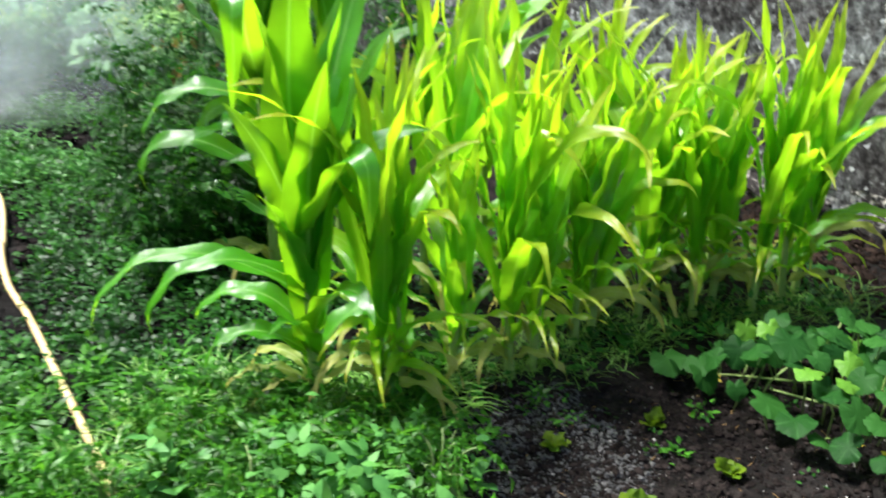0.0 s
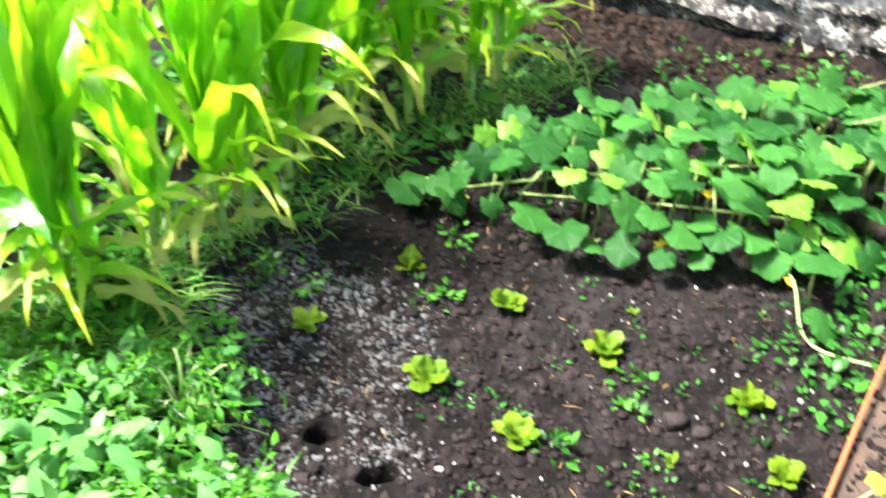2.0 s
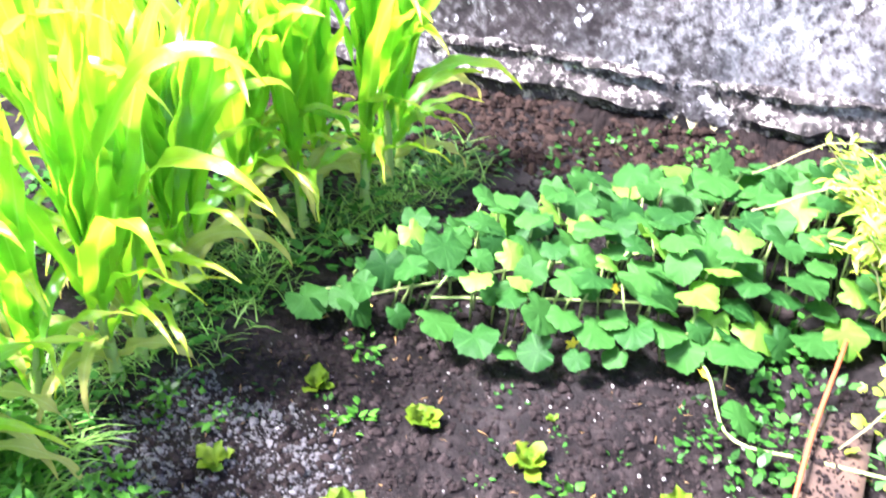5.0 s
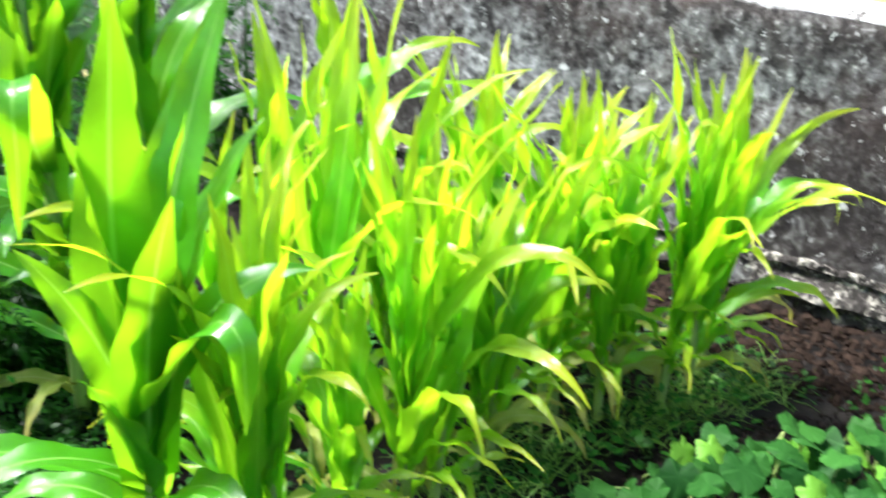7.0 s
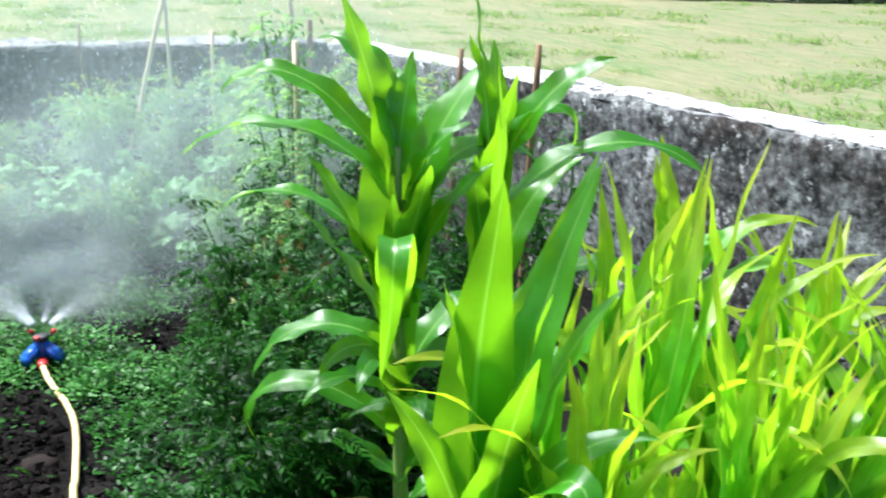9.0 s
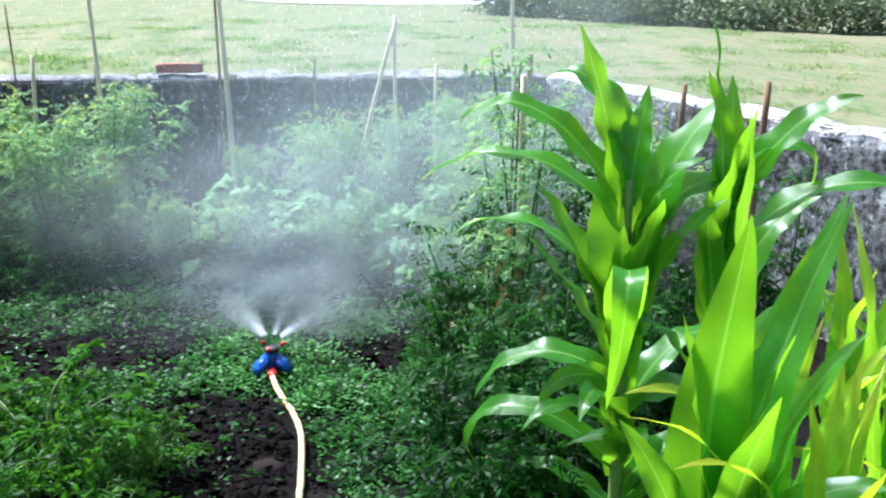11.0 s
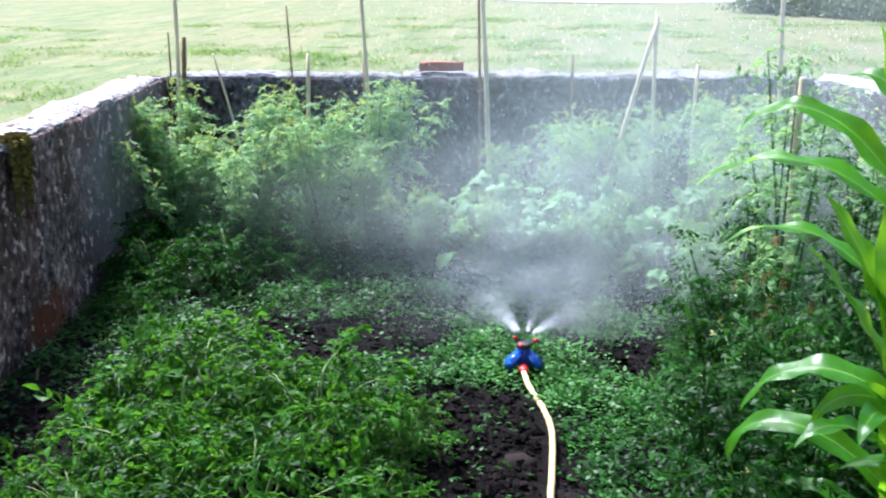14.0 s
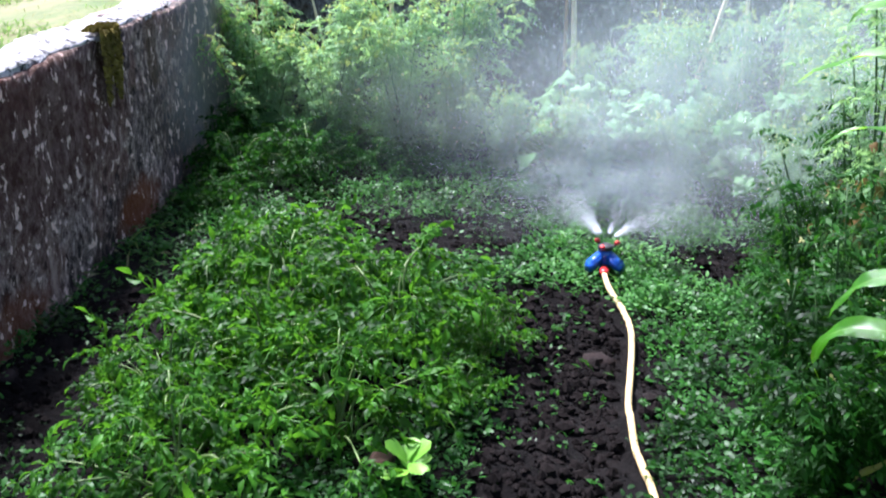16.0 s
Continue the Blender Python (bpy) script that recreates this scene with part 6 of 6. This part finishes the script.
# water thrown by the sprinkler: fine drops in the air
def spray():
    rnd = np.random.default_rng(121)
    n = 52000      # thrown in jets that break up soon
    jet = rnd.choice(np.radians([150, 168, 40, 95]), n, p=(0.35, 0.2, 0.35, 0.1))
    az = jet + rnd.normal(0, 0.13, n)
    speed, el = rnd.uniform(1.4, 4.0, n), np.radians(rnd.normal(33, 7, n))
    t = rnd.random(n) ** 1.9 * (2 * speed * np.sin(el) / 9.8 + 0.05)
    r, z = speed * np.cos(el) * t, 0.185 + speed * np.sin(el) * t - 4.9 * t ** 2
    P = np.stack([-2.04 + 0.045 * np.cos(jet) + np.cos(az) * r, 4.19 + 0.045 * np.sin(jet) + np.sin(az) * r, np.maximum(z, 0.03)], -1) + rnd.normal(0, 1, (n, 3)) * (0.004 + 0.1 * r)[:, None]
    m = 26000       # mist drifting over the squash plants
    Q = np.stack([rnd.normal(-1.9, 0.8, m), rnd.normal(5.15, 0.62, m), 0.22 + abs(rnd.normal(0, 0.5, m))], -1)
    P = np.vstack([P, Q])
    P = P[(P[:, 2] > 0.03) & inside(P[:, 0], P[:, 1])]
    n = len(P)
    a, b = rnd.normal(0, 1, (n, 3)), rnd.normal(0, 1, (n, 3))
    size = rnd.uniform(0.0006, 0.0012, (n, 1))
    a *= size / np.linalg.norm(a, axis=1, keepdims=True)
    b *= size / np.linalg.norm(b, axis=1, keepdims=True)
    # falling drops, drawn out by their speed
    k = 3200
    D = np.stack([rnd.uniform(-3.9, -0.8, k), rnd.uniform(4.6, 6.6, k), rnd.uniform(0.25, 1.7, k)], -1)
    fall = np.stack([rnd.normal(0, 0.1, k), rnd.normal(0, 0.1, k), np.ones(k)], -1) * rnd.uniform(0.005, 0.014, (k, 1))
    flat = np.stack([np.ones(k), rnd.normal(0, 0.3, k), np.zeros(k)], -1) * 0.0007
    pts = np.concatenate([np.stack([P + a, P + b, P - a - b], 1), np.stack([D + fall, D - fall + flat, D - fall - flat], 1)])
    faces = np.arange(len(pts) * 3).reshape(-1, 3)
    drops = tagged(put("water_spray", mesh_of("water_spray", pts.reshape(-1, 3), faces, WATER)), "fine white water spray from the sprinkler", "water", kind="stuff")
    # drifting mist: curved veils of the finest drops, one behind another
    for k, (x, y, z, wide, high, turn, bow) in enumerate(((-2.0, 4.75, 0.5, 2.3, 0.95, 8, 0.1), (-2.35, 4.95, 0.6, 3.6, 1.4, 20, -0.12), (-1.7, 5.2, 0.7, 3.4, 1.7, 2, 0.14), (-2.0, 5.55, 0.95, 4.4, 2.3, 26, -0.12), (-1.8, 5.9, 1.15, 4.4, 2.6, 14, 0.1), (-2.28, 4.28, 0.33, 0.75, 0.34, 20, 0.05), (-2.12, 4.36, 0.36, 0.6, 0.34, 30, 0.03), (-1.84, 4.24, 0.36, 0.5, 0.46, 0, 0.05))):
        u, w = np.meshgrid(np.linspace(-0.5, 0.5, 25), np.linspace(-0.5, 0.5, 17), indexing="ij")
        ripple = np.array([noise.noise(Vector((a * 4, b * 4, k * 7.0))) for a, b in zip(u.ravel(), w.ravel())]).reshape(u.shape)
        X, Y, Z = u * wide, bow * (1 - 4 * u ** 2) + 0.75 * w * high + 0.08 * wide * ripple * 0.5, z + w * high
        c, q = math.cos(radians(turn)), math.sin(radians(turn))
        V = np.stack([x + X * c - Y * q, y + X * q + Y * c, np.maximum(Z, 0.05)], -1).reshape(-1, 3)
        idx = np.arange(25 * 17).reshape(25, 17)
        F = np.stack([idx[:-1, :-1], idx[1:, :-1], idx[1:, 1:], idx[:-1, 1:]], -1).reshape(-1, 4)
        tagged(put("mist", mesh_of("mist", V, F, MIST if wide > 1 else MIST_THICK, np.stack([u + 0.5, w + 0.5], -1).reshape(-1, 2)), drops, "thin white drifting mist"), kind="stuff")


spray()


# ---- plank edging and weeds at the end of the bed ----
def plank(name, a, b, width, thick, z, mat, label, category):
    a, b = Vector(a), Vector(b)
    bm = rough_box((width, (b - a).length, thick), 3.0, 0.006, 5)
    c = (a + b) / 2
    bm.transform(pose(c.x, c.y, z, 0, 0, math.degrees(math.atan2((b - a).y, (b - a).x)) - 90))
    tagged(part(name, bm, mat, None), label, category)


plank("plank", (0.82, 1.17), (1.45, 1.61), 0.12, 0.025, 0.02, PLANK, "weathered pinkish plank edging the bed", "plank")
v, f = tube(curve_points([(0.66, 1.12, 0.04), (0.98, 1.35, 0.05), (1.3, 1.57, 0.06), (1.62, 1.76, 0.06)], 14), 0.005, 8)
tagged(put("pipe", mesh_of("pipe", v, f, PIPE)), "thin orange plastic pipe along the bed edge", "pipe")
v, f = tube(curve_points([(0.86, 1.02, 0.05), (1.05, 1.2, 0.05), (1.25, 1.36, 0.05)], 10), 0.008, 8)
tagged(put("pipe", mesh_of("pipe", v, f, PIPE)), "thin orange plastic pipe on the plank", "pipe")
IVY = joined([spread(blade(3, 2, 1.05, 0.3, 0.0, (0.6, 0.35)), np.zeros((5, 3)), [(math.sin(a), math.cos(a), -0.15) for a in (-2.0, -1.0, 0.0, 1.0, 2.0)], [(0, 0, 1)] * 5, (0.7, 0.9, 1.0, 0.9, 0.7))])
ground_cover("weeds", "yellow-green weeds overhanging the plank", LIME, 760, (0.6, 2.9, 0.3, 2.1), 57, 0.3, 0.021, IVY, 7, lambda x, y, r: y > 0.62 + 0.45 * lumps(x * 0.7, y * 0.7, 31) and x < 2.5 + 0.45 * lumps(x * 0.7, y * 0.7, 32) and y < 0.62 * x + 0.56 + 0.14 * lumps(x, y) and r.random() < 0.35 + x * 0.5)
ground_cover("weeds", "fresh green weeds beside the plank", WEED_PALE, 260, (0.6, 2.6, 0.6, 2.1), 58, 0.2, 0.04, OVAL, 10, lambda x, y, r: y > 0.72 + 0.4 * lumps(x * 0.7, y * 0.7, 31) and x < 2.35 + 0.4 * lumps(x * 0.7, y * 0.7, 32) and y < 0.62 * x + 0.58 + 0.12 * lumps(x, y, 2))
ground_cover("weeds", "small green weeds along the pipe", WEED, 30, (1.1, 1.6, 1.55, 1.95), 59, 0.06, 0.026, OVAL, 8, lambda x, y, r: 0.66 * x + 0.7 < y < 0.66 * x + 0.95)


ground_cover("weeds", "yellow-green weeds trailing over the soil and plank", LIME, 16, (0.66, 0.95, 1.08, 1.3), 65, 0.16, 0.022, IVY, 8, lambda x, y, r: True, 0.06)
rnd = np.random.default_rng(68)
along, across = rnd.random(700), rnd.normal(0, 0.028, 700)
pebbles("plank_dirt", "dirt and crumbs lying on the plank", CLOD, np.stack([0.82 + 0.63 * along + 0.57 * across, 1.17 + 0.44 * along - 0.82 * across, np.full(700, 0.034)], -1), rnd.gamma(1.2, 0.0016, 700) + 0.001, 68)


def shrub(x, y, high, wide, seed):
    """A pale yellow-green bush of narrow leaves on thin stems."""
    rnd = np.random.default_rng(seed)
    plant = thing("shrub", (x, y, 0.0), "pale yellow-green shrub with narrow leaves beside the bed", "shrub", "pale shrubs")
    groups = []
    for i in range(22):
        az, out = rnd.uniform(0, 6.28), wide * math.sqrt(rnd.random())
        line = curve_points([(0.1 * math.cos(az) * out, 0.1 * math.sin(az) * out, -0.01), (0.5 * math.cos(az) * out, 0.5 * math.sin(az) * out, high * 0.6), (math.cos(az) * out, math.sin(az) * out, high * rnd.uniform(0.6, 1.0))], 8)
        v, f = tube(line, [0.003, 0.003, 0.0025, 0.0025, 0.002, 0.002, 0.0015, 0.001], 5)
        put("stem", mesh_of("stem", v, f, STRAW), plant)
        k = 26
        at = np.array(line)[rnd.integers(2, 8, k)] + rnd.normal(0, 0.008, (k, 3))
        a2 = rnd.uniform(0, 6.28, k)
        groups.append(spread(LANCE, at, np.stack([np.cos(a2), np.sin(a2), rnd.normal(0.3, 0.4, k)], -1), np.stack([rnd.normal(0, 0.3, k), rnd.normal(0, 0.3, k), np.ones(k)], -1), rnd.uniform(0.03, 0.065, k)))
    v, f, uv = joined(groups)
    tagged(put("foliage", mesh_of("foliage", v, f, LIME, uv), plant), kind="stuff")


shrub(1.75, 1.72, 0.36, 0.2, 201)
shrub(1.95, 1.95, 0.36, 0.2, 202)
shrub(1.62, 1.5, 0.3, 0.16, 203)


def stalks():
    rnd = np.random.default_rng(151)
    for a, b, c in (((1.45, 1.05, 0.0), (1.15, 1.2, 0.3), (0.86, 1.22, 0.22)), ((1.6, 1.2, 0.0), (1.4, 1.4, 0.3), (1.2, 1.45, 0.2)), ((1.9, 1.6, 0.0), (1.7, 1.85, 0.36), (1.5, 2.0, 0.3)), ((1.5, 0.9, 0.0), (1.35, 1.2, 0.34), (1.3, 1.45, 0.4)), ((2.0, 1.7, 0.0), (1.85, 2.0, 0.36), (1.62, 2.12, 0.3))):
        v, f = tube(curve_points([a, b, c], 10), 0.0011, 5)
        tagged(put("dry_stem", mesh_of("dry_stem", v, f, STRAW)), "thin straw-coloured stem leaning over the plank", "stem", "dry stems")


stalks()


# ---- small things by the path ----
def succulent(x, y, size):
    plant = thing("succulent_plant", (x, y, 0.0), "small bright green plant with rounded fleshy leaves", "plant")
    rnd = np.random.default_rng(161)
    v, f = tube([(0, 0, -0.01), (0.003, 0, 0.05), (0, 0.004, 0.1)], 0.005, 6)
    put("stem", mesh_of("stem", v, f, STEM), plant)
    v, f, uv = blade(9, 7, 0.62, 0.5, 0.2, (1.3, 0.35))
    me = mesh_of("leaf", v, f, FLESHY, uv)
    for i in range(9):
        put("leaf", me, plant, "", pose(0, 0, 0.05 + 0.007 * i, rnd.uniform(10, 60), 0, i * 137) @ Matrix.Scale(size * rnd.uniform(0.7, 1.1), 4))


ROTTEN = plain_material("rotten wood", (0.03, 0.015, 0.008), (0.1, 0.055, 0.03), 30.0, 0.9, 0.6)
succulent(-1.87, 2.48, 0.1)
bm = rough_box((0.05, 0.045, 0.08), 5.0, 0.025, 4)
bm.transform(pose(-1.98, 2.5, 0.035, 8, 5, 20))
tagged(part("stump", bm, ROTTEN, None), "small rotten brown stump in the weeds", "stump")
for x, y, z, r in ((-0.95, 4.2, 0.73, 0.026), (-0.99, 4.0, 0.18, 0.028), (-1.02, 4.25, 0.6, 0.022), (-0.9, 4.1, 0.35, 0.024)):
    v, f = lathe([(r * 0.15, r * 0.92), (r * 0.5, r * 0.88), (r * 0.87, r * 0.5), (r, 0.0), (r * 0.87, -r * 0.5), (r * 0.5, -r * 0.87), (r * 0.1, -r)], 14)
    fruit = thing("green_tomato", (x, y, z), "unripe pale green tomato on its plant", "tomato", "green tomatoes")
    put("fruit", mesh_of("fruit", v, f, GREEN_FRUIT), fruit)
    v, f = tube([(0, 0, r * 0.85), (0.004, 0.003, r * 1.4), (0.01, 0.006, r * 2.6)], 0.002, 5)
    put("stalk", mesh_of("stalk", v, f, STEM), fruit)
rnd = np.random.default_rng(171)
stone_spots = [(-3.35, 2.3, 0.03), (-3.58, 2.62, 0.028), (-1.74, 3.46, 0.043), (1.55, 2.02, 0.035), (1.5, 1.98, 0.03), (1.62, 1.96, 0.04), (1.45, 1.93, 0.02), (0.85, 1.62, 0.022), (0.88, 1.58, 0.018)]
for x, y, r in stone_spots:
    bm = bmesh.new()
    bmesh.ops.create_icosphere(bm, subdivisions=2, radius=r)
    for q in bm.verts:
        q.co = Vector((q.co.x * 1.2, q.co.y, q.co.z * 0.7)) * (1 + 0.55 * noise.noise(q.co * (1.1 / r) + Vector((x * 9, y * 7, 0))))
    for fc in bm.faces:
        fc.smooth = True
    bm.transform(pose(x, y, ground_height(x, y) + r * 0.3, 0, 0, x * 400))
    tagged(part("stone", bm, CLOD, None), "rough grey stone half sunk in the soil", "stone", "loose stones")


# ---- meadow, far hedge ----
def meadow():
    """Tufts and mats of grass standing on the field."""
    rnd = np.random.default_rng(131)
    for n, mat, words, per, out, high, wide in ((2600, MEADOW_GRASS, "short dry straw-coloured meadow grass", 14, 0.4, 0.07, 0.1), (520, MEADOW_TUFT, "green grass tufts in the meadow", 110, 0.2, 0.15, 0.1)):
        d, a = 5.5 + rnd.random(n) ** 1.25 * 26, np.radians(rnd.uniform(-42, 64, n))
        x, y = -np.sin(a) * d, np.cos(a) * d
        keep = ~inside(x, y) & ~inside(x * 0.92, y * 0.92)
        spots = np.stack([x, y, np.zeros(n)], -1)[keep]
        k = len(spots) * per
        size = rnd.uniform(0.5, 1.6, len(spots)).repeat(per)
        P = spots.repeat(per, 0) + rnd.normal(0, out, (k, 3)) * (1.2, 1.2, 0) * size[:, None]
        az = rnd.uniform(0, 2 * math.pi, k)
        W = np.stack([np.cos(az), np.sin(az), rnd.uniform(0.5, 1.6, k)], -1)
        U = np.stack([-np.cos(az), -np.sin(az), np.full(k, 0.6)], -1)
        v, f, uv = spread(blade(3, 2, wide, 1.1, 0.0, (0.1, 0.8)), P, W, U, high * size * rnd.uniform(0.5, 1.2, k))
        tagged(put("meadow_grass", mesh_of("meadow_grass", v, f, mat, uv)), words, "grass", kind="stuff")


meadow()


def track():
    """A pale dusty track far beyond the meadow."""
    near, far = [(-19.5, 41), (-16.4, 38.6), (-12, 38.5), (-8, 41)], [(-21, 47), (-19, 48), (-12, 49), (-8.5, 48)]
    a, b = curve_points([(x, y, 0.03) for x, y in near], 40), curve_points([(x, y, 0.03) for x, y in far], 40)
    verts = [tuple(p) for p in a] + [tuple(p) for p in b]
    faces = [(i, i + 1, 41 + i, 40 + i) for i in range(39)]
    tagged(put("road", mesh_of("road", verts, faces, DUST)), "pale dusty track beyond the meadow", "road", kind="structure")


track()


def hedge():
    rnd = np.random.default_rng(141)
    n = 30000
    s = rnd.random(n)
    ctrl = np.array([(-7, 33), (-5, 31.5), (-2, 29), (3, 26.5), (10, 26.5), (24, 24)], float)
    f = s * (len(ctrl) - 1)
    i = np.minimum(f.astype(int), len(ctrl) - 2)
    p = ctrl[i] + (ctrl[i + 1] - ctrl[i]) * (f - i)[:, None]
    high = 1.0 + 0.4 * np.sin(s * 47) + 0.25 * np.sin(s * 113)
    P = np.stack([p[:, 0] + rnd.normal(0, 0.5, n), p[:, 1] + abs(rnd.normal(0, 0.7, n)), rnd.random(n) ** 0.8 * high], -1)
    v, fc, uv = spread(OVAL, P, rnd.normal(0, 1, (n, 3)), rnd.normal(0, 1, (n, 3)), rnd.uniform(0.07, 0.2, n))
    tagged(put("hedge", mesh_of("hedge", v, fc, HEDGE, uv)), "dark green wild hedge beyond the meadow", "hedge", kind="stuff")


hedge()
